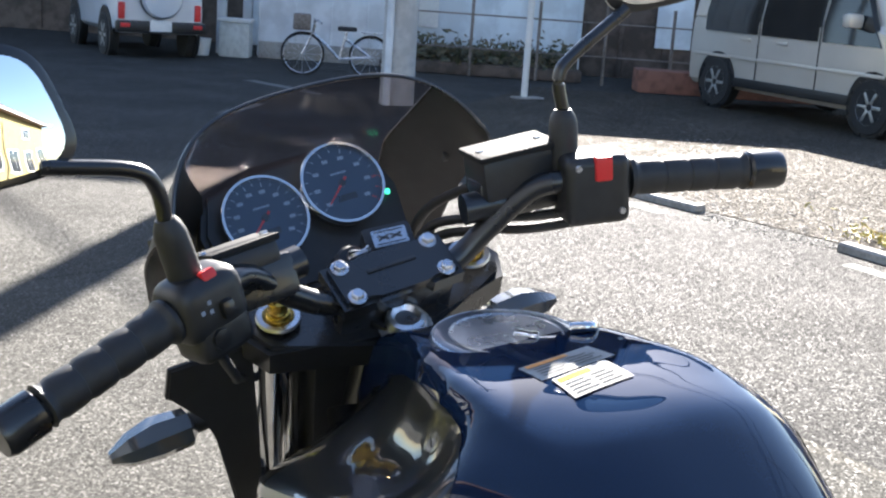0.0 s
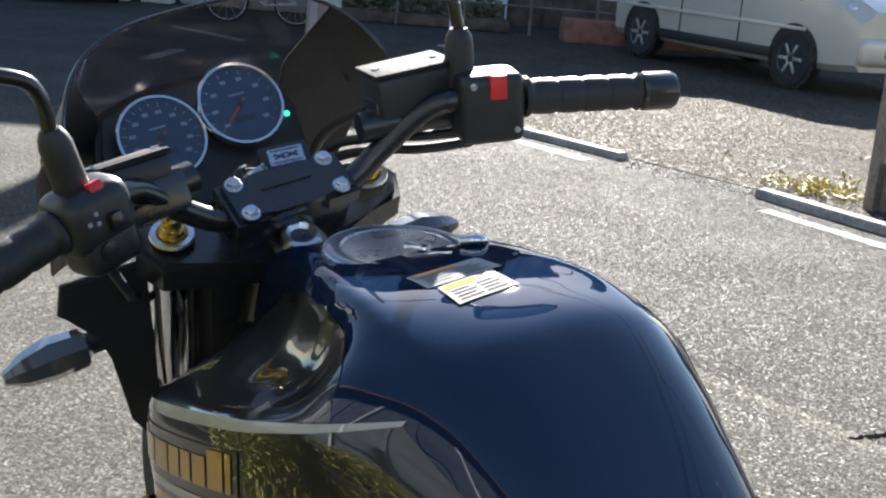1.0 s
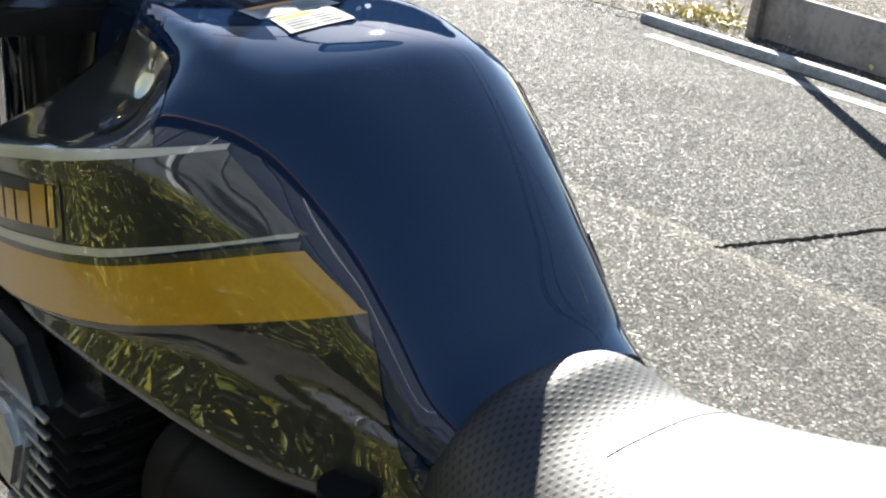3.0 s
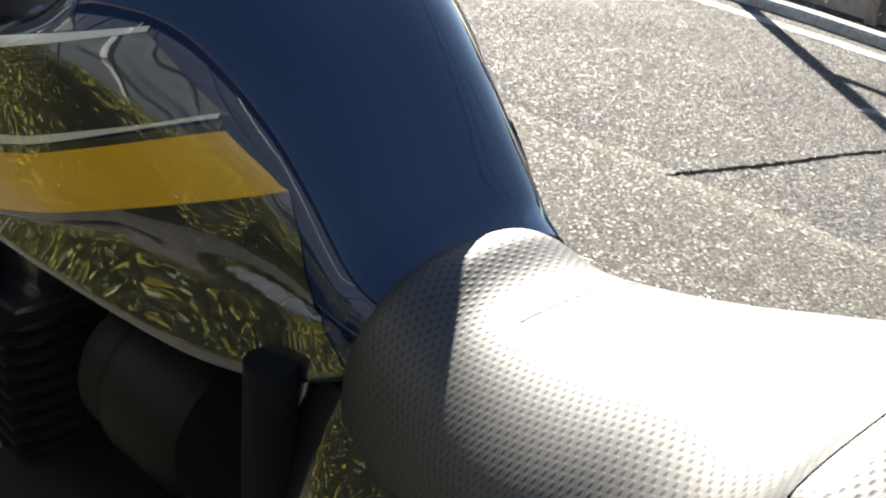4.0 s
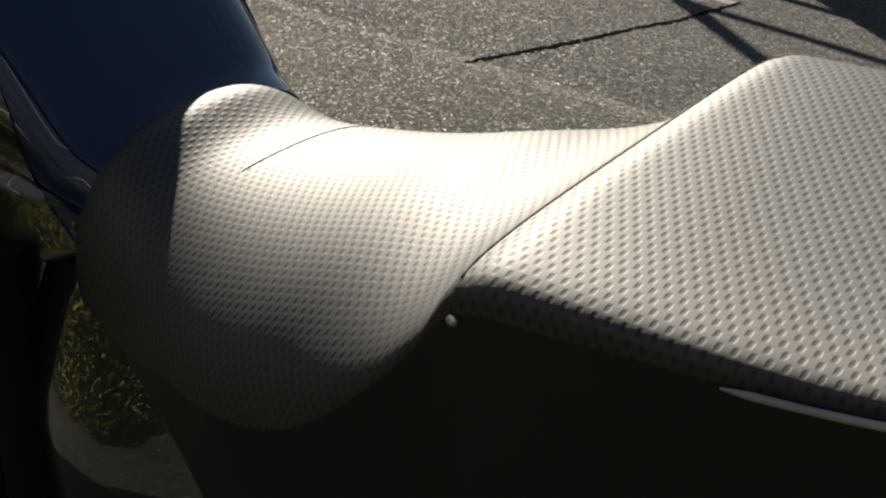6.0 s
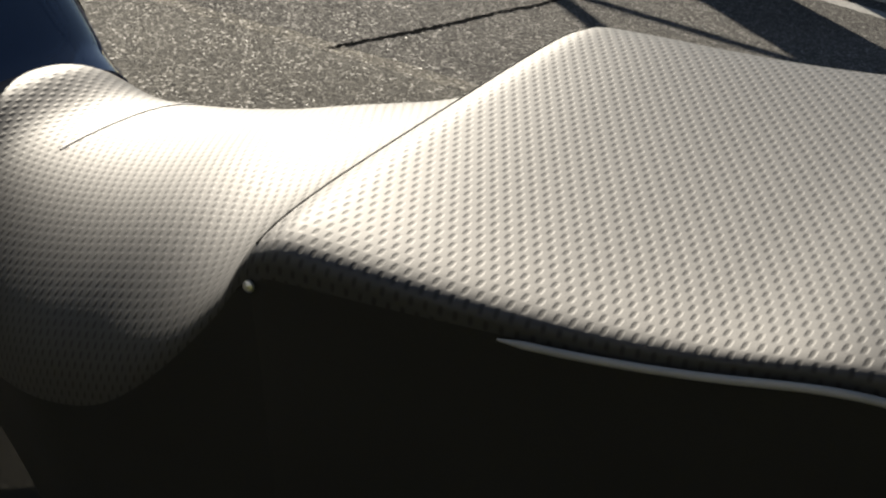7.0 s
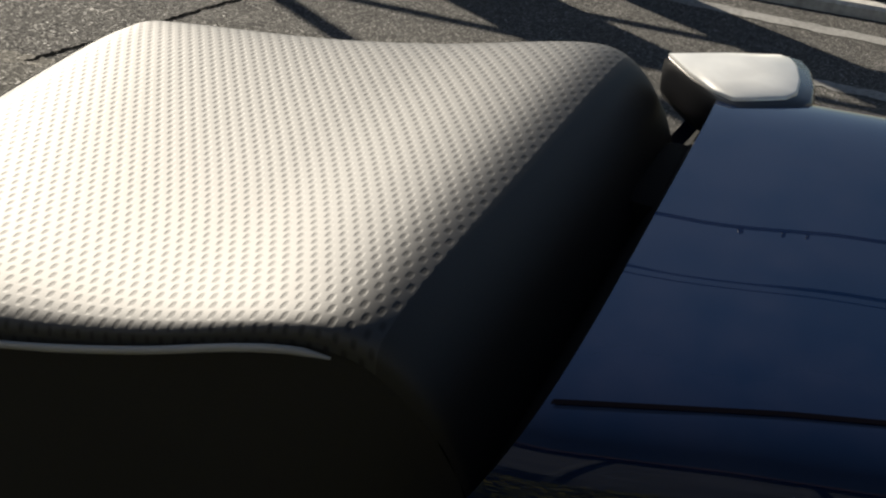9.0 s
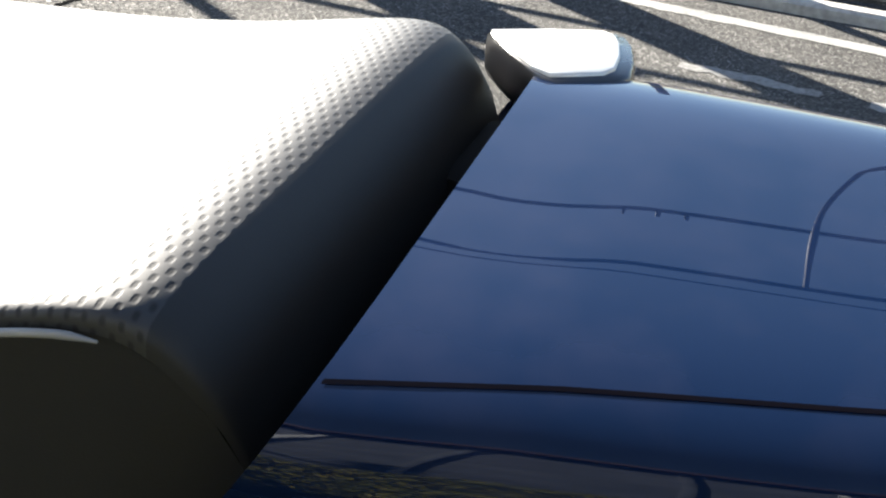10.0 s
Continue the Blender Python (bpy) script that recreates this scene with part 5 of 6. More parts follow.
ragged("crack", [(2.07, 0.63), (2.2, 0.605), (2.36, 0.562), (2.54, 0.522), (2.72, 0.492), (2.93, 0.44), (3.1, 0.42), (3.3, 0.40)], 0.024, CRACK, "dark crack across the asphalt", 0.0028, 8, 0.7, 0.012)
ragged("asphalt_seam", [(2.088, -6.0), (2.086, -2), (2.086, 0.0), (2.078, 1.25), (2.162, 3.2)], 0.085, PALE_SEAM, "pale dusty seam between two asphalt layers", 0.0019, 19, 0.35, 0.03)
ragged("crack", [(0.5, 3.42), (0.9, 3.5), (1.5, 3.7)], 0.006, CRACK, "fine crack in the asphalt", 0.0028, 10, 0.8, 0.02)

# ---- roadside fence ----
RUST = material("weathered_steel", (0.20, 0.17, 0.15), 0.65, 0.3, vary=0.3, scale=40, bump=0.3, bump_scale=200)
BLOCK = material("weathered_block", (0.23, 0.20, 0.175), 0.9, vary=0.25, scale=25, bump=0.6, bump_scale=90, dist=0.003)
YELLOW_PAINT = material("yellow_band", (0.60, 0.42, 0.04), 0.6, vary=0.2)


def fence_line(t):
    return Vector((4.80, 2.42, 0)).lerp(Vector((3.95, -2.6, 0)), t)


fence = new("fence")
tagged(fence, "weathered steel fence over a low plank", "fence")
for t in (0.0, 0.20, 0.42, 0.7, 1.0):
    p = fence_line(t)
    post = part("post", box((0.055, 0.055, 1.86), (0, 0, 0.93), 0.006, Matrix.Translation(p)), RUST, fence, "square rusty steel post")
    part("yellow_band", box((0.058, 0.058, 0.09), (0, 0, 1.14), 0.006, Matrix.Translation(p)), YELLOW_PAINT, post)
for z in (1.02, 1.385):
    part("rail", tube([fence_line(0) + Vector((0.03, 0, z)), fence_line(1) + Vector((0.03, 0, z))], 0.022, 10), RUST, fence, "steel tube rail")
d = (fence_line(1) - fence_line(0))
for k in range(4):
    a, b = fence_line(k / 4 + 0.002), fence_line((k + 1) / 4 - 0.002)
    mid = (a + b) / 2 + Vector((0.05, 0, 0.125))
    part("plank", box(((b - a).length, 0.035, 0.24), (0, 0, 0), 0.006, Matrix.Translation(mid) @ Matrix.Rotation(math.atan2(d.y, d.x), 4, "Z")), BLOCK, fence, "weathered low plank")
for t0, t1, z0, z1 in ((0.205, 0.335, 0.29, 1.37), (0.43, 0.51, 0.35, 1.40)):
    a, b = fence_line(t0), fence_line(t1)
    part("board", box(((b - a).length, 0.012, z1 - z0), (0, 0, (z0 + z1) / 2), 0.003, Matrix.Translation((a + b) / 2 + Vector((-0.04, 0, 0))) @ Matrix.Rotation(math.atan2(d.y, d.x), 4, "Z")), RUST, fence, "steel board fixed to the fence")


def leaves(name, count, place, size, mats, label, category, seed):
    """Many small folded leaves, each a bent pair of faces."""
    rng = random.Random(seed)
    verts, faces = [], []
    for _ in range(count):
        p, n = place(rng)
        ax = Vector((rng.gauss(0, 1), rng.gauss(0, 1), rng.gauss(0, 0.6))).normalized()
        sd = ax.cross(Vector(n) + Vector((rng.gauss(0, 0.5), rng.gauss(0, 0.5), rng.gauss(0, 0.5)))).normalized()
        up = sd.cross(ax)
        s = size * (0.6 + 0.8 * rng.random())
        i = len(verts)
        verts += [p - ax * s, p + sd * s * 0.42 + up * s * 0.15, p + ax * s, p - sd * s * 0.42 + up * s * 0.15]
        faces += [(i, i + 1, i + 2), (i, i + 2, i + 3)]
    me = bpy.data.meshes.new(name)
    me.from_pydata(verts, [], faces)
    me.materials.append(mats)
    return tagged(new(name, me), label, category, kind="stuff")


def leaf_material(name, c1, c2, c3):
    m = bpy.data.materials.new(name)
    m.use_nodes = True
    nt = m.node_tree
    b = nt.nodes["Principled BSDF"]
    geo = nt.nodes.new("ShaderNodeNewGeometry")
    ramp = nt.nodes.new("ShaderNodeValToRGB")
    ramp.color_ramp.elements[0].color, ramp.color_ramp.elements[1].color = (*c1, 1), (*c3, 1)
    ramp.color_ramp.elements.new(0.5).color = (*c2, 1)
    nt.links.new(geo.outputs["Random Per Island"], ramp.inputs[0])
    nt.links.new(ramp.outputs[0], b.inputs["Base Color"])
    b.inputs["Roughness"].default_value = 0.5
    b.inputs["Subsurface Weight"].default_value = 0.0
    return m


HEDGE_LEAF = leaf_material("hedge_leaf", (0.024, 0.036, 0.006), (0.12, 0.132, 0.018), (0.33, 0.288, 0.036))
WEED = leaf_material("dry_weed", (0.30, 0.26, 0.05), (0.50, 0.40, 0.08), (0.60, 0.48, 0.14))
leaves("weeds", 500, lambda r: (Vector((4.92 + r.gauss(0, 0.12), 2.80 + r.gauss(0, 0.16), 0.016 + abs(r.gauss(0, 0.012)))), (0, 0, 1)), 0.018, WEED, "dry yellowish weeds at the lot edge", "weeds", 3)
leaves("weeds", 500, lambda r: (Vector((5.4 + r.gauss(0, 0.3), 1.2 + r.gauss(0, 0.8), 0.02 + abs(r.gauss(0, 0.03)))), (0, 0, 1)), 0.025, WEED, "dry yellowish weeds at the lot edge", "weeds", 4)

# ---- hedge and garden on the near side of the road ----
def hedge_place(r):
    x0, y = -1.0, -1.6 + 5.2 * r.random()
    face = r.random()
    bump = 0.12 * math.sin(y * 3.1) + 0.08 * math.sin(y * 7.7 + 1)
    top = 0.78 + 0.10 * math.sin(y * 2.3) + 0.05 * math.sin(y * 6.1)
    if face < 0.72:
        z = top * r.random() ** 0.9
        return Vector((x0 + bump - 0.14 * abs(r.gauss(0, 1)) - 0.18 * (z / top - 0.5) ** 2, y, z)), (1, 0, 0.2)
    return Vector((x0 - 1.0 * r.random() + bump, y, top - 0.06 * abs(r.gauss(0, 1)))), (0, 0, 1)


leaves("hedge", 42000, hedge_place, 0.017, HEDGE_LEAF, "clipped hedge with yellow green leaves beside the road", "hedge", 11)
# dark solid box that fills the hedge behind its leaves
ob = part("hedge_core", box((0.75, 5.1, 0.62), (-1.60, 1.0, 0.31), 0.1), material("hedge_core_brown", (0.02, 0.018, 0.01), 0.95))
tagged(ob, "dark solid core inside the hedge", "hedge", kind="structure")

HOUSE_YELLOW = material("yellow_render", (0.20, 0.165, 0.07), 0.85, vary=0.12, scale=8, bump=0.3, bump_scale=60)
TILE = material("brown_roof_tile", (0.16, 0.09, 0.06), 0.7, vary=0.3, scale=5, bump=0.3, bump_scale=60)
WHITE_TRIM = material("white_trim", (0.72, 0.71, 0.68), 0.5, vary=0.06)
WINDOW = material("dark_window", (0.02, 0.025, 0.03), 0.05, spec=0.8)


def house(name, m, w, dpt, h, wall, label, windows=()):
    hs = new(name)
    hs.matrix_basis = m
    tagged(hs, label, "house")
    part("wall", box((w, dpt, h), (0, 0, h / 2), 0.01), wall, hs)
    over, rise = 0.5, 1.3
    ridge = [Vector((-w / 2 - over, -dpt / 2 - over, h)), Vector((w / 2 + over, -dpt / 2 - over, h)), Vector((w / 2 + over, dpt / 2 + over, h)), Vector((-w / 2 - over, dpt / 2 + over, h))]
    bm = bmesh.new()
    lo = [bm.verts.new(p) for p in ridge]
    eaves = [bm.verts.new(p + Vector((0, 0, 0.12))) for p in ridge]
    a, b = bm.verts.new((-w / 2 + 1.0, 0, h + rise)), bm.verts.new((w / 2 - 1.0, 0, h + rise))
    for k in range(4):
        bm.faces.new((lo[k], lo[(k + 1) % 4], eaves[(k + 1) % 4], eaves[k]))
    bm.faces.new(lo[::-1])
    bm.faces.new((eaves[0], eaves[1], b, a))
    bm.faces.new((eaves[2], eaves[3], a, b))
    bm.faces.new((eaves[1], eaves[2], b))
    bm.faces.new((eaves[3], eaves[0], a))
    roof = part("roof", finish(bm, False), TILE, hs, "brown tiled hip roof")
    n = int(w / 0.3)
    for k in range(n):
        x = -w / 2 - over + 0.15 + k * (w + 2 * over) / n
        part("eave_tile", tube([(x, -dpt / 2 - over - 0.03, h + 0.13), (x, -dpt / 2 - over + 0.5, h + 0.13 + 0.5 * rise / (dpt / 2 + over))], 0.075, 8), TILE, roof)
    part("gutter", tube([(-w / 2 - over, -dpt / 2 - over - 0.05, h + 0.02), (w / 2 + over, -dpt / 2 - over - 0.05, h + 0.02)], 0.06, 8), WHITE_TRIM, hs, "white gutter")
    for x, z, ww, hh in windows:
        win = part("window", box((ww + 0.12, 0.06, hh + 0.12), (x, -dpt / 2 - 0.02, z), 0.01), WHITE_TRIM, hs, "white framed window")
        for s in (-1, 1):
            part("pane", box((ww / 2 - 0.03, 0.02, hh), (x + s * ww / 4, -dpt / 2 - 0.045, z), 0.002), WINDOW, win)
    return hs


# ---- far side of the road ----
FAR = Matrix.Translation((7.45, 13.45, 0)) @ Matrix.Rotation(radians(-34), 4, "Z")
GREY_SIDING = material("grey_metal_siding", (0.66, 0.68, 0.70), 0.6, vary=0.12, scale=3, bump=0.1, bump_scale=40)
BLUE_SIDING = material("pale_blue_siding", (0.66, 0.72, 0.76), 0.6, vary=0.12, scale=3)
BROWN_WOOD = material("dark_weathered_wood", (0.10, 0.075, 0.06), 0.85, vary=0.35, scale=6, bump=0.4, bump_scale=40)
RED_SOIL = material("red_brown_planter", (0.22, 0.10, 0.07), 0.9, vary=0.3, scale=10)


def shed(name, x0, x1, y0, depth, h, mat, label, pitch_, cover):
    s = new(name)
    s.matrix_basis = FAR
    tagged(s, label, "building")
    part("wall", box((x1 - x0, depth, h), ((x0 + x1) / 2, y0 + depth / 2, h / 2), 0.01), mat, s)
    n = max(2, int((x1 - x0) / pitch_))
    for k in range(n + 1):
        x = x0 + (x1 - x0) * k / n
        part("batten", box((cover, 0.03, h - 0.1), (x, y0 - 0.014, h / 2 - 0.02), 0.006), mat, s)
    part("roof", prism([(x0 - 0.3, y0 - 0.4), (x1 + 0.3, y0 - 0.4), (x1 + 0.3, y0 + depth + 0.3), (x0 - 0.3, y0 + depth + 0.3)], 0.14, pose(0, 0, h)), TILE, s, "dark roof edge")
    return s


s = shed("workshop", -1.05, 0.85, 0.0, 4.0, 5.1, GREY_SIDING, "grey metal clad building behind the bicycle", 0.45, 0.03)
part("plinth", box((1.9, 0.06, 0.22), (-0.1, -0.03, 0.11), 0.01), CONCRETE, s)
s = shed("annex", 0.85, 3.25, 0.5, 4.0, 5.0, BLUE_SIDING, "pale blue panelled wall of a building", 0.8, 0.05)
part("panel", box((0.32, 0.04, 0.9), (1.15, 0.47, 0.98), 0.01), WHITE_TRIM, s, "white panel on the wall")
part("plinth", box((2.4, 0.06, 0.3), (2.05, 0.47, 0.15), 0.01), BROWN_WOOD, s)
s = shed("store", 3.25, 9.5, 0.9, 4.0, 3.6, BROWN_WOOD, "dark weathered wooden store", 0.6, 0.06)
part("panel", box((0.5, 0.03, 1.0), (4.6, 0.86, 0.95), 0.01), BLUE_SIDING, s, "pale panel leaning on the wall")
s = shed("carport", -9.5, -1.05, 2.6, 3.0, 6.05, BROWN_WOOD, "dark timber building with an open carport", 0.9, 0.08)
for x in (-1.25, -1.6):
    part("post", box((0.12, 0.12, 3.0), (x, 0.3, 1.5), 0.01), GREY_SIDING, s, "pale steel post")
part("door", box((0.5, 0.05, 1.9), (-1.42, 2.56, 0.95), 0.01), GREY_SIDING, s, "pale grey door")
ob = part("planter", box((3.6, 0.5, 0.28), (5.6, -1.2, 0.14), 0.03), RED_SOIL, None, "", FAR)
tagged(ob, "low red brown planter along the lot", "planter")
ob = part("low_bed", box((2.6, 0.8, 0.16), (1.9, -0.3, 0.08), 0.05), BROWN_WOOD, None, "", FAR)
tagged(ob, "dark planting bed in front of the wall", "planter")
leaves("shrubs", 1800, lambda r: (FAR @ Vector((1.9 + r.uniform(-1.2, 1.2), -0.35 + r.gauss(0, 0.18), 0.15 + abs(r.gauss(0, 0.13)))), (0, -1, 0.5)), 0.05, leaf_material("dry_shrub", (0.04, 0.05, 0.02), (0.10, 0.09, 0.05), (0.18, 0.14, 0.08)), "low dry shrubs in front of the wall", "shrub", 5)
bin_ = part("storage_box", box((0.40, 0.34, 0.46), (-1.32, -0.2, 0.23), 0.03), material("pale_plastic", (0.55, 0.56, 0.53), 0.5), None, "", FAR)
tagged(bin_, "pale plastic storage box beside the wall", "box")
part("lid", box((0.44, 0.38, 0.05), (-1.32, -0.2, 0.475), 0.015), WHITE_TRIM, bin_)
ob = part("bucket", lathe([(0.0, 0), (0.10, 0), (0.13, 0.22), (0.115, 0.22), (0.0, 0.2)], (-1.75, -0.3, 0), (-1.75, -0.3, 1), 20), WHITE_TRIM, None, "", FAR)
tagged(ob, "small white bucket on the ground", "bucket")

# poles and wires
CONC_POLE = material("pole_concrete", (0.46, 0.45, 0.43), 0.8, vary=0.12, scale=12, bump=0.2, bump_scale=90)
pole = part("utility_pole", lathe([(0.165, 0), (0.160, 0.5), (0.15, 3), (0.12, 8.5), (0, 8.5)], (5.57, 8.89, 0), (5.57, 8.89, 1), 28), CONC_POLE)
tagged(pole, "round grey concrete utility pole with a cable conduit", "utility pole", "utility poles along the road")
part("conduit", tube([(5.40, 8.80, 0), (5.40, 8.80, 4)], 0.035, 10), GREY_SIDING, pole, "grey cable conduit")
for z in (1.15, 2.6):
    part("band", lathe([(0.161, 0), (0.166, 0.0), (0.166, 0.04), (0.161, 0.04)], (5.57, 8.89, z), (5.57, 8.89, z + 1), 28), STEEL, pole)
part("cross_arm", box((1.6, 0.09, 0.09), (5.57, 8.89, 7.9), 0.01), RUST, pole)
wp = part("white_pole", lathe([(0.036, 0), (0.036, 2.6), (0.0, 2.62)], (7.49, 9.40, 0), (7.49, 9.40, 1), 16), WHITE_TRIM)
tagged(wp, "thin white painted steel pole", "pole")
part("foot", box((0.34, 0.16, 0.02), (7.52, 9.38, 0.012), 0.004), CONCRETE, wp)
wf = new("wire_fence")
tagged(wf, "low two wire fence along the lot", "fence")
for k in range(6):
    p = FAR @ Vector((0.9 + 0.85 * k, -0.75, 0))
    part("post", tube([p, p + Vector((0, 0, 1.0))], 0.02, 8), RUST, wf)
for z in (0.36, 0.78):
    part("wire", tube([FAR @ Vector((0.7, -0.78, z)), FAR @ Vector((5.4, -0.78, z))], 0.011, 6), RUST, wf)
def power_line(x, z, radius, label, sag=0.35):
    """An overhead cable along the road, hung between two poles."""
    pts = [(x, y, z + sag * ((y / 30) ** 2 * 4 - 1) * 0.25) for y in spaced(-30, 30, 25)]
    return tagged(part("power_line", tube(pts, radius, 6, 1), RUBBER), label, "cable", "overhead power lines")


upper_line = power_line(10.0, 7.45, 0.024, "thick black overhead cable with clamps")
for y in (-1.05, -0.75, -0.30):
    part("cable_clamp", box((0.07, 0.055, 0.085), (10.0, y, 7.405), 0.015), RUBBER, upper_line, "black cable clamp")
power_line(9.0, 7.60, 0.022, "thin black overhead cable")
power_line(9.0, 7.78, 0.016, "thin black overhead cable")
for k, r in enumerate((0.028, 0.016)):
    drop = part("drop_cable", tube([(9.0, -2.26, 7.52), (9.25, -2.24 - 0.03 * k, 7.02), (9.6, -2.32, 6.72), (10.2, -2.60, 6.52), (11.0, -3.00 - 0.08 * k, 6.40), (12.6, -4.0, 6.3), (15.0, -6.5, 6.6), (16.0, -7.5, 6.9)], r, 8, 6), RUBBER)
    tagged(drop, "curved black service cable hanging from the overhead line", "cable")
for x, y in ((16.0, -7.6), (9.5, -30), (9.5, 30)):
    far_pole = part("utility_pole", lathe([(0.165, 0), (0.12, 8.5), (0, 8.5)], (x, y, 0), (x, y, 1), 20), CONC_POLE)
    tagged(far_pole, "round grey concrete utility pole", "utility pole", "utility poles along the road")

# ---- bicycle ----
def bicycle(m):
    b = new("bicycle")
    b.matrix_basis = m
    tagged(b, "silver city bicycle leaning by a wall", "bicycle")
    r = 0.24
    for x in (0.0, 0.78):
        w = part("wheel", tube([(x + r * math.cos(a), 0, r + r * math.sin(a)) for a in spaced(0, 2 * math.pi, 33)], 0.014, 8, 1), TYRE, b)
        part("rim", tube([(x + (r - 0.02) * math.cos(a), 0, r + (r - 0.02) * math.sin(a)) for a in spaced(0, 2 * math.pi, 33)], 0.007, 6, 1), STEEL, w)
        for k in range(12):
            a = 2 * math.pi * k / 12
            part("spoke", tube([(x, 0, r), (x + (r - 0.02) * math.cos(a), 0, r + (r - 0.02) * math.sin(a))], 0.0025, 5), STEEL, w)
    for pts in ([(0, 0, r), (0.10, 0, 0.48), (0.13, 0, 0.58)], [(0.11, 0, 0.48), (0.28, 0, 0.34), (0.42, 0, 0.20)], [(0.42, 0, 0.2), (0.50, 0, 0.52)], [(0.42, 0, 0.2), (0.78, 0, r)], [(0.48, 0, 0.44), (0.78, 0, r)]):
        part("tube", tube(pts, 0.016, 8), STEEL, b, "silver frame tube")
    part("handlebar", tube([(0.20, -0.24, 0.60), (0.13, -0.15, 0.63), (0.13, 0, 0.60), (0.13, 0.15, 0.63), (0.20, 0.24, 0.60)], 0.012, 8), STEEL, b)
    part("saddle", box((0.22, 0.14, 0.05), (0.50, 0, 0.55), 0.02), RUBBER, b, "black saddle")
    part("basket", box((0.2, 0.28, 0.18), (-0.02, 0, 0.60), 0.02), RUST, b)
    part("carrier", box((0.26, 0.12, 0.015), (0.78, 0, 0.52), 0.004), STEEL, b)
    return b


bicycle(Matrix.Translation((6.02, 11.7, 0)) @ Matrix.Rotation(radians(-27), 4, "Z"))


# ---- vehicles ----
def hull(sections, mat, name, parent, label=""):
    """A body lofted from sections of (x, [(y, z), ...]) outlines of one count."""
    return part(name, loft([[(x, y, z) for y, z in ring] for x, ring in sections]), mat, parent, label, None, 30)


def section(hw, z0, z1, waist, top_hw, r=0.06):
    return [(-hw + r, z0), (-hw, z0 + r), (-hw - 0.01, waist * 0.55 + z0 * 0.45), (-hw, waist), (-top_hw, z1 - r), (-top_hw + r, z1), (top_hw - r, z1), (top_hw, z1 - r), (hw, waist), (hw + 0.01, waist * 0.55 + z0 * 0.45), (hw, z0 + r), (hw - r, z0)]


def car_wheel(parent, x, y, r, wide, side):
    w = part("wheel", lathe([(r * 0.6, -wide / 2), (r * 0.93, -wide / 2), (r, -wide * 0.3), (r, wide * 0.3), (r * 0.93, wide / 2), (r * 0.6, wide / 2)], (x, y, r), (x, y + 1, r), 32), TYRE, parent, "black tyre on an alloy wheel")
    part("rim", lathe([(0, 0.0), (r * 0.18, 0.01), (r * 0.22, -0.01), (r * 0.58, -0.02), (r * 0.63, 0.01), (r * 0.60, -0.08), (0, -0.08)], (x, y + side * wide * 0.46, r), (x, y + side * 10, r), 28), ALLOY, w)
    for k in range(6):
        a = 2 * math.pi * k / 6
        part("spoke", box((r * 0.42, 0.02, r * 0.13), (r * 0.36, 0, 0), 0.008, Matrix.Translation((x, y + side * (wide * 0.46 + 0.005), r)) @ Matrix.Rotation(a, 4, "Y")), ALLOY, w)


VAN_PAINT = material("champagne_paint", (0.60, 0.54, 0.46), 0.32, 0.2, vary=0.05, scale=300, coat=0.8)
SUV_PAINT = material("pale_blue_silver_paint", (0.58, 0.63, 0.70), 0.32, 0.2, vary=0.05, scale=300, coat=0.8)
DARK_GLASS = material("tinted_car_glass", (0.015, 0.017, 0.018), 0.05, spec=0.8)
HEADLAMP = material("headlamp_glass", (0.55, 0.58, 0.60), 0.12, 0.3, coat=1.0)


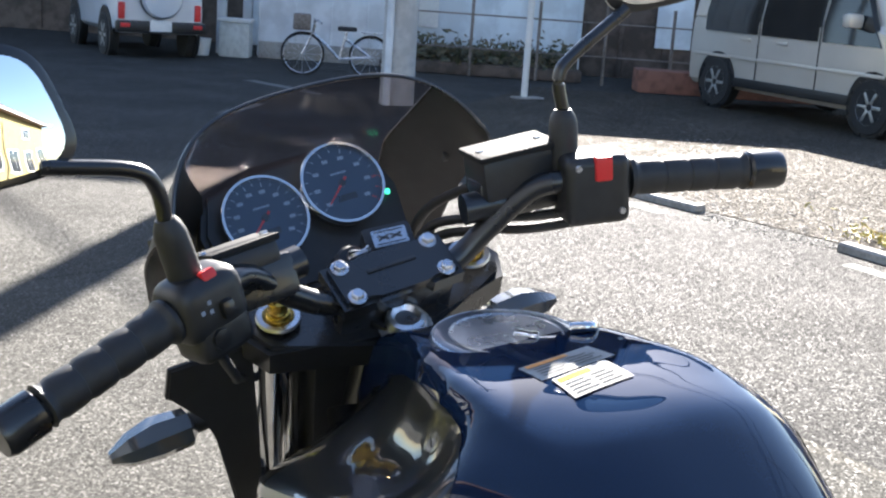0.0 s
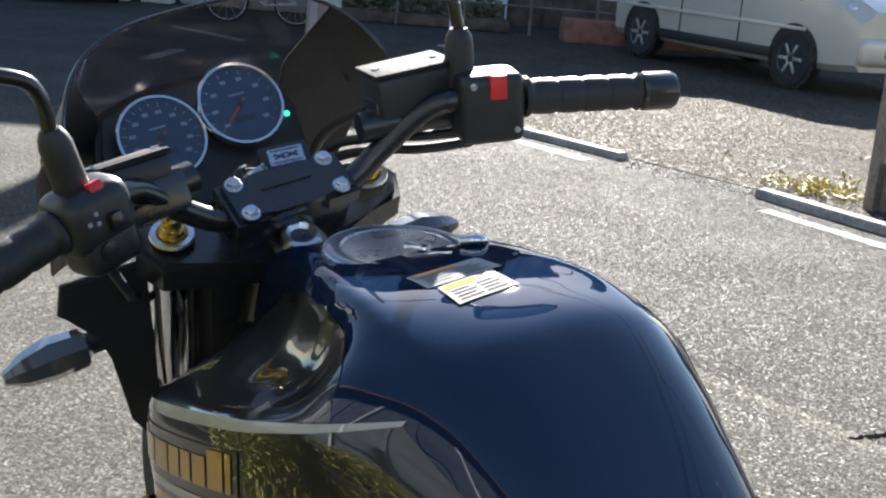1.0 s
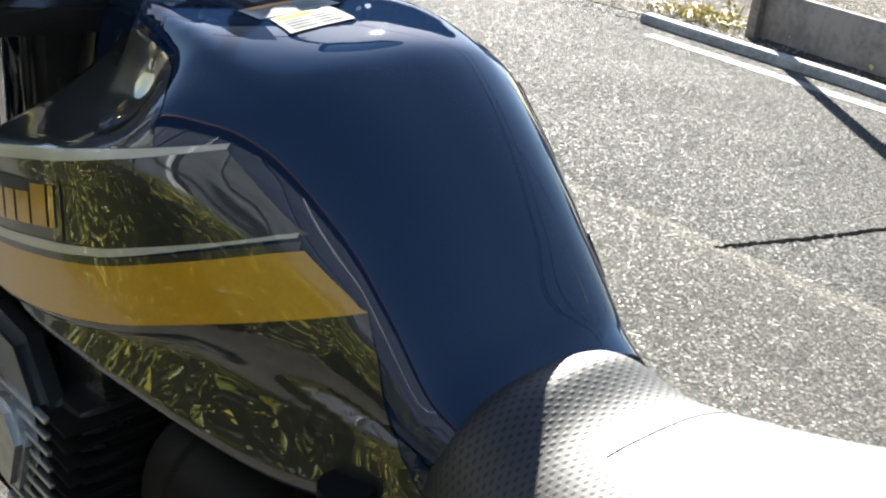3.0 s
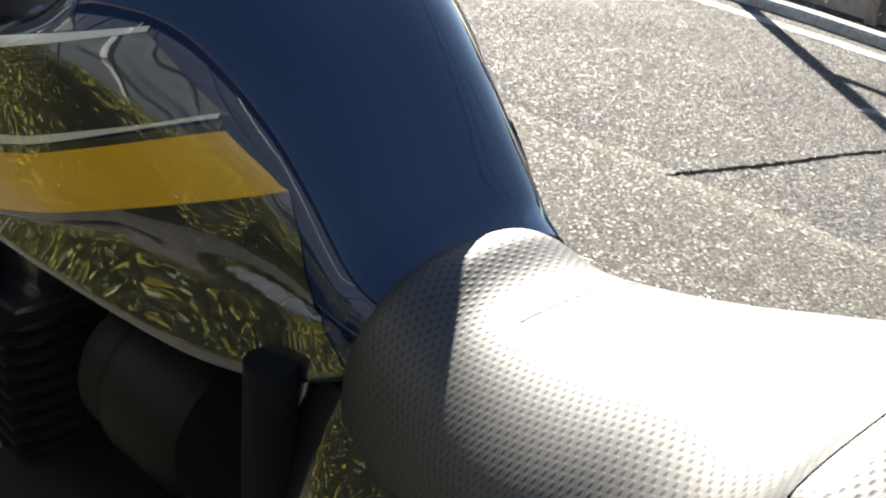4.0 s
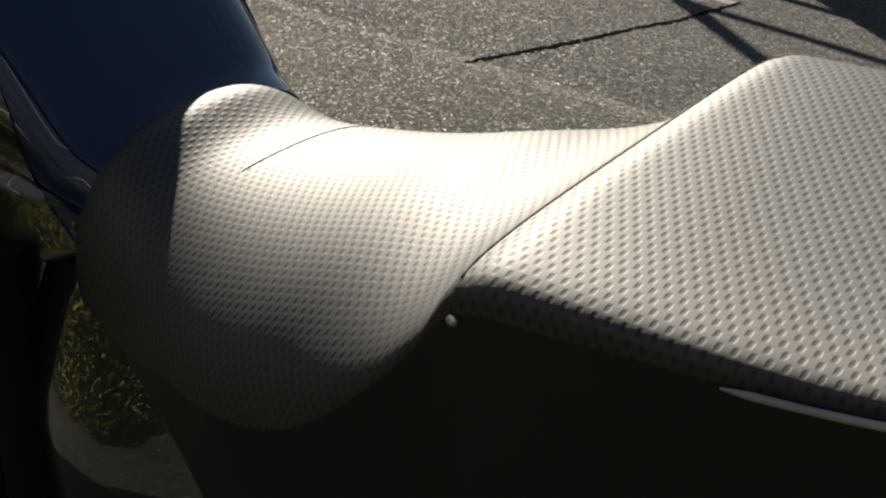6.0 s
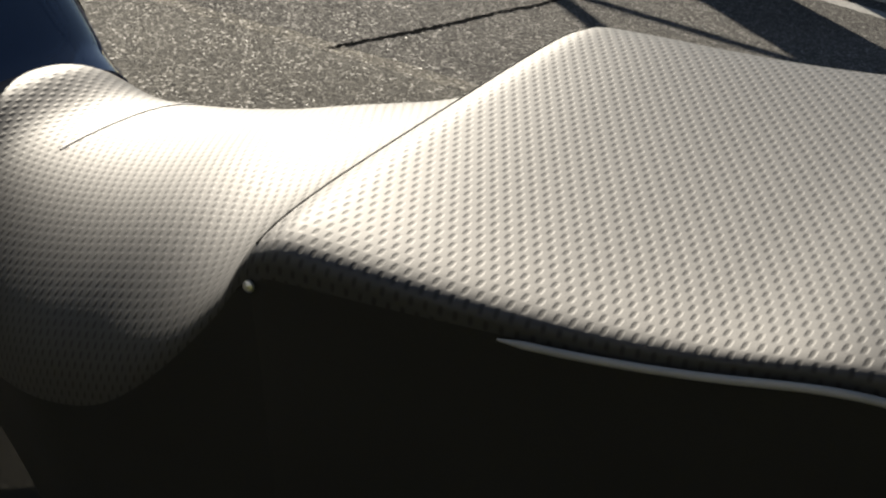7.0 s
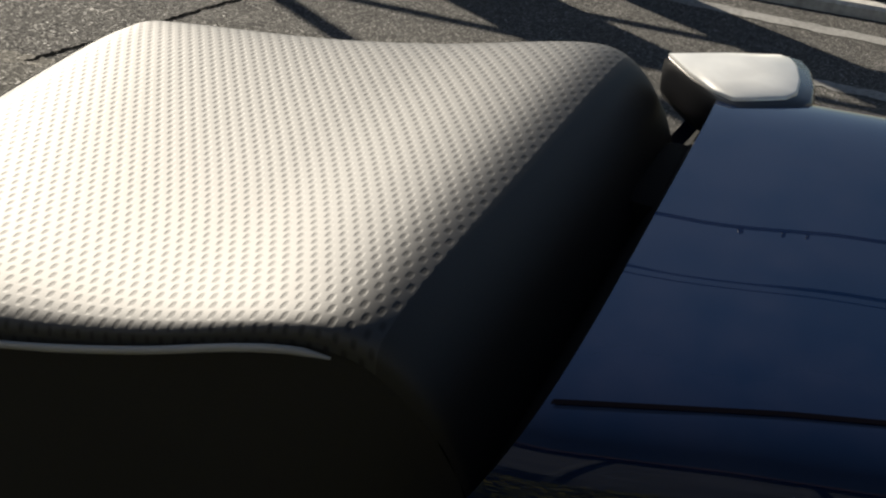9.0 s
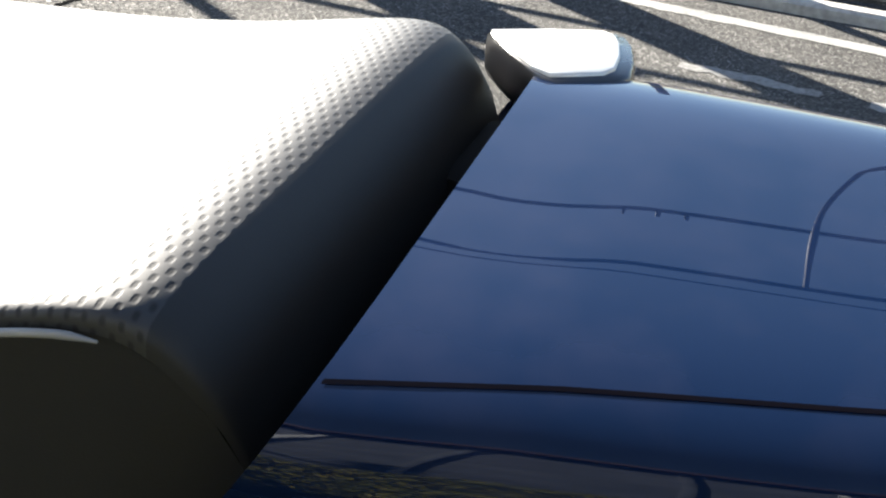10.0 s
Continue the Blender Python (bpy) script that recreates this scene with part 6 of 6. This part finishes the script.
def van(m):
    """Long axis along x, front at +x."""
    v = new("van")
    v.matrix_basis = m
    tagged(v, "beige compact van parked on the gravel lot", "van")
    low = [(-1.72, section(0.78, 0.30, 0.95, 0.9, 0.77)), (-1.66, section(0.81, 0.22, 1.0, 0.95, 0.80)), (1.2, section(0.82, 0.20, 1.02, 0.97, 0.80)), (1.75, section(0.80, 0.22, 0.92, 0.82, 0.72)), (1.98, section(0.74, 0.24, 0.78, 0.66, 0.62))]
    hull(low, VAN_PAINT, "body", v)
    up = [(-1.70, section(0.78, 0.92, 1.55, 1.0, 0.68)), (-1.62, section(0.79, 0.93, 1.70, 1.0, 0.68)), (0.5, section(0.79, 0.95, 1.74, 1.0, 0.68)), (0.85, section(0.78, 0.95, 1.62, 1.0, 0.66)), (1.55, section(0.76, 0.90, 1.02, 0.96, 0.66))]
    hull(up, VAN_PAINT, "cabin", v)
    for s in (-1, 1):
        for x0, x1, z1 in ((-1.42, -0.52, 1.50), (-0.44, 0.42, 1.52), (0.50, 0.98, 1.42)):
            skew = 0.20 if x0 > 0.4 else 0.0
            outline = [(x0, 0.82), (x1 + skew * 1.6, 0.82), (x1 + skew, 1.0), (x1 - skew * 0.4, z1), (x0, z1), (x0, 1.0)]
            rings = [[(x, s * (0.826 - max(0.0, z - 1.0) * 0.20 + o), z) for x, z in outline] for o in (-0.06, 0.010)]
            part("side_window", loft(rings), DARK_GLASS, v, "dark side window")
        part("sill", box((2.6, 0.03, 0.10), (0.0, s * 0.82, 0.30), 0.01), BLACK_PLASTIC, v)
        part("belt_moulding", box((3.0, 0.02, 0.035), (-0.1, s * 0.832, 0.56), 0.008), VAN_PAINT, v)
        for x in (-0.25, 0.35):
            part("door_handle", box((0.16, 0.03, 0.035), (x - 0.45, s * 0.830, 0.76), 0.01), VAN_PAINT, v)
        part("door_gap", box((0.008, 0.01, 0.75), (-0.48, s * 0.829, 0.66), 0.001), BLACK_PAINT, v)
        part("door_gap", box((0.008, 0.01, 0.75), (0.46, s * 0.829, 0.66), 0.001), BLACK_PAINT, v)
        lamp = part("headlamp", box((0.26, 0.34, 0.19), (1.72, s * 0.58, 0.75), 0.05, None, 3), HEADLAMP, v, "clear headlamp")
        part("indicator_lens", box((0.14, 0.06, 0.17), (1.62, s * 0.755, 0.75), 0.02), ORANGE_LENS, lamp, "orange lens")
        part("door_mirror", box((0.12, 0.18, 0.14), (0.98, s * 0.92, 1.05), 0.04), VAN_PAINT, v)
        for x in (-1.14, 1.26):
            part("wheel_arch", lathe([(0.0, 0), (0.315, 0), (0.315, 0.035), (0.0, 0.035)], (x, s * 0.80, 0.29), (x, s * 9, 0.29), 28), BLACK_PAINT, v, "dark wheel arch")
            car_wheel(v, x, s * 0.76, 0.27, 0.17, s)
    ws = [[(1.60, y, 1.00) for y in (-0.66, 0.66)], [(0.90, y, 1.60) for y in (-0.60, 0.60)]]
    a, b = ws
    part("windscreen", loft([[Vector(a[0]), Vector(a[1]), Vector(b[1]), Vector(b[0])], [Vector(a[0]) + Vector((0.03, 0, 0.03)), Vector(a[1]) + Vector((0.03, 0, 0.03)), Vector(b[1]) + Vector((0.03, 0, 0.03)), Vector(b[0]) + Vector((0.03, 0, 0.03))]]), DARK_GLASS, v, "windscreen")
    part("bumper", box((0.22, 1.46, 0.26), (1.93, 0, 0.42), 0.07, None, 3), VAN_PAINT, v)
    part("grille", box((0.06, 0.9, 0.10), (2.03, 0, 0.42), 0.02), BLACK_PLASTIC, v)
    part("number_plate", box((0.02, 0.33, 0.165), (2.05, 0, 0.50), 0.003), WHITE_TRIM, v, "white plate")
    return v


rear_w, front_w = Vector((9.62, 8.57, 0.0)), Vector((9.25, 6.45, 0.05))
head = math.atan2(front_w.y - rear_w.y, front_w.x - rear_w.x)
inward = Vector((-math.sin(head), math.cos(head), 0))
c0 = (rear_w + front_w) / 2 + inward * 0.76
van(Matrix.Translation((c0.x, c0.y, 0.02)) @ Matrix.Rotation(head, 4, "Z"))


def jeep(m):
    """Long axis along x, tail at -x."""
    v = new("off_road_car")
    v.matrix_basis = m
    tagged(v, "pale silver off road car with a covered spare wheel", "car")
    hull([(-1.60, section(0.64, 0.48, 0.98, 0.92, 0.62)), (-1.55, section(0.66, 0.40, 1.0, 0.95, 0.65)), (0.6, section(0.67, 0.38, 1.0, 0.95, 0.65)), (1.5, section(0.64, 0.40, 0.92, 0.88, 0.60)), (1.6, section(0.6, 0.45, 0.85, 0.8, 0.56))], SUV_PAINT, "body", v)
    hull([(-1.58, section(0.64, 0.95, 1.55, 1.0, 0.60)), (-1.50, section(0.65, 0.95, 1.66, 1.0, 0.58)), (0.3, section(0.65, 0.95, 1.66, 1.0, 0.58)), (0.75, section(0.63, 0.95, 1.05, 1.0, 0.58))], SUV_PAINT, "cabin", v)
    part("rear_window", box((0.02, 0.92, 0.38), (-1.60, 0, 1.28), 0.03, pose(0, 0, 0, 0, 4, 0) @ pose(0.085, 0, 0.0)), DARK_GLASS, v)
    part("rear_bumper", box((0.14, 1.36, 0.17), (-1.65, 0, 0.50), 0.04), BLACK_PLASTIC, v, "dark rear bumper")
    sp = part("spare_wheel", lathe([(0.0, 0), (0.27, 0), (0.305, 0.04), (0.31, 0.12), (0.28, 0.17), (0.0, 0.19)], (-1.60, 0.0, 0.93), (-9, 0.0, 0.93), 36), SUV_PAINT, v, "spare wheel in a pale hard cover")
    part("cover_band", lathe([(0.30, 0.02), (0.318, 0.02), (0.318, 0.06), (0.30, 0.06)], (-1.60, 0.0, 0.93), (-9, 0.0, 0.93), 36), BLACK_PLASTIC, sp)
    part("number_plate", box((0.02, 0.33, 0.165), (-1.73, 0.02, 0.52), 0.004), WHITE_TRIM, v, "white plate")
    for s in (-1, 1):
        part("tail_lamp", box((0.05, 0.10, 0.24), (-1.60, s * 0.58, 0.72), 0.015), RED_PLASTIC, v, "red tail lamp")
        part("bumper_lamp", box((0.04, 0.14, 0.06), (-1.715, s * 0.55, 0.52), 0.01), RED_PLASTIC, v)
        part("side_window", box((1.2, 0.02, 0.36), (-0.6, s * 0.63, 1.28), 0.03), DARK_GLASS, v)
        for x in (-1.0, 1.05):
            part("wheel_arch", lathe([(0, 0), (0.40, 0), (0.40, 0.04), (0, 0.04)], (x, s * 0.65, 0.36), (x, s * 9, 0.36), 24), BLACK_PLASTIC, v)
            car_wheel(v, x, s * 0.62, 0.33, 0.18, s)
    return v


jeep(Matrix.Translation((5.10, 14.75, -0.03)) @ Matrix.Rotation(radians(84), 4, "Z") @ Matrix.Diagonal((0.85, 0.80, 0.82, 1)))

# ---- what stands behind the camera ----
house("house", Matrix.Translation((9.6, -18.2, 0)) @ Matrix.Rotation(radians(148.5), 4, "Z"), 17, 7, 4.3, HOUSE_YELLOW, "yellow rendered house with a brown tiled roof", ((-6.8, 1.5, 1.9, 1.3), (6.6, 1.4, 1.7, 1.2), (-3.2, 1.3, 1.7, 1.2), (0.2, 1.3, 1.9, 1.4), (3.4, 1.3, 1.7, 1.2), (-3.0, 3.2, 1.5, 0.7), (3.0, 3.2, 1.5, 0.7)))

DARK_SIDING = material("dark_blue_grey_siding", (0.11, 0.125, 0.15), 0.6, vary=0.15, scale=3, bump=0.1, bump_scale=40)
# out of view; placed close to block sky light from the left as well
garage = new("garage")
garage.matrix_basis = Matrix.Translation((-3.3, 1.0, 0)) @ Matrix.Rotation(radians(90), 4, "Z")
tagged(garage, "dark timber clad building behind the hedge", "building")
part("wall", box((14.0, 5.0, 4.1), (0, 2.5, 2.05), 0.02), DARK_SIDING, garage)
for k in range(19):
    part("rib", box((0.06, 0.06, 4.1), (-6.8 + 0.755 * k, -0.03, 2.05), 0.01), GREY_SIDING if k % 3 == 1 else DARK_SIDING, garage)
part("roof", box((14.6, 5.8, 0.14), (0, 2.5, 4.17), 0.02), TILE, garage)
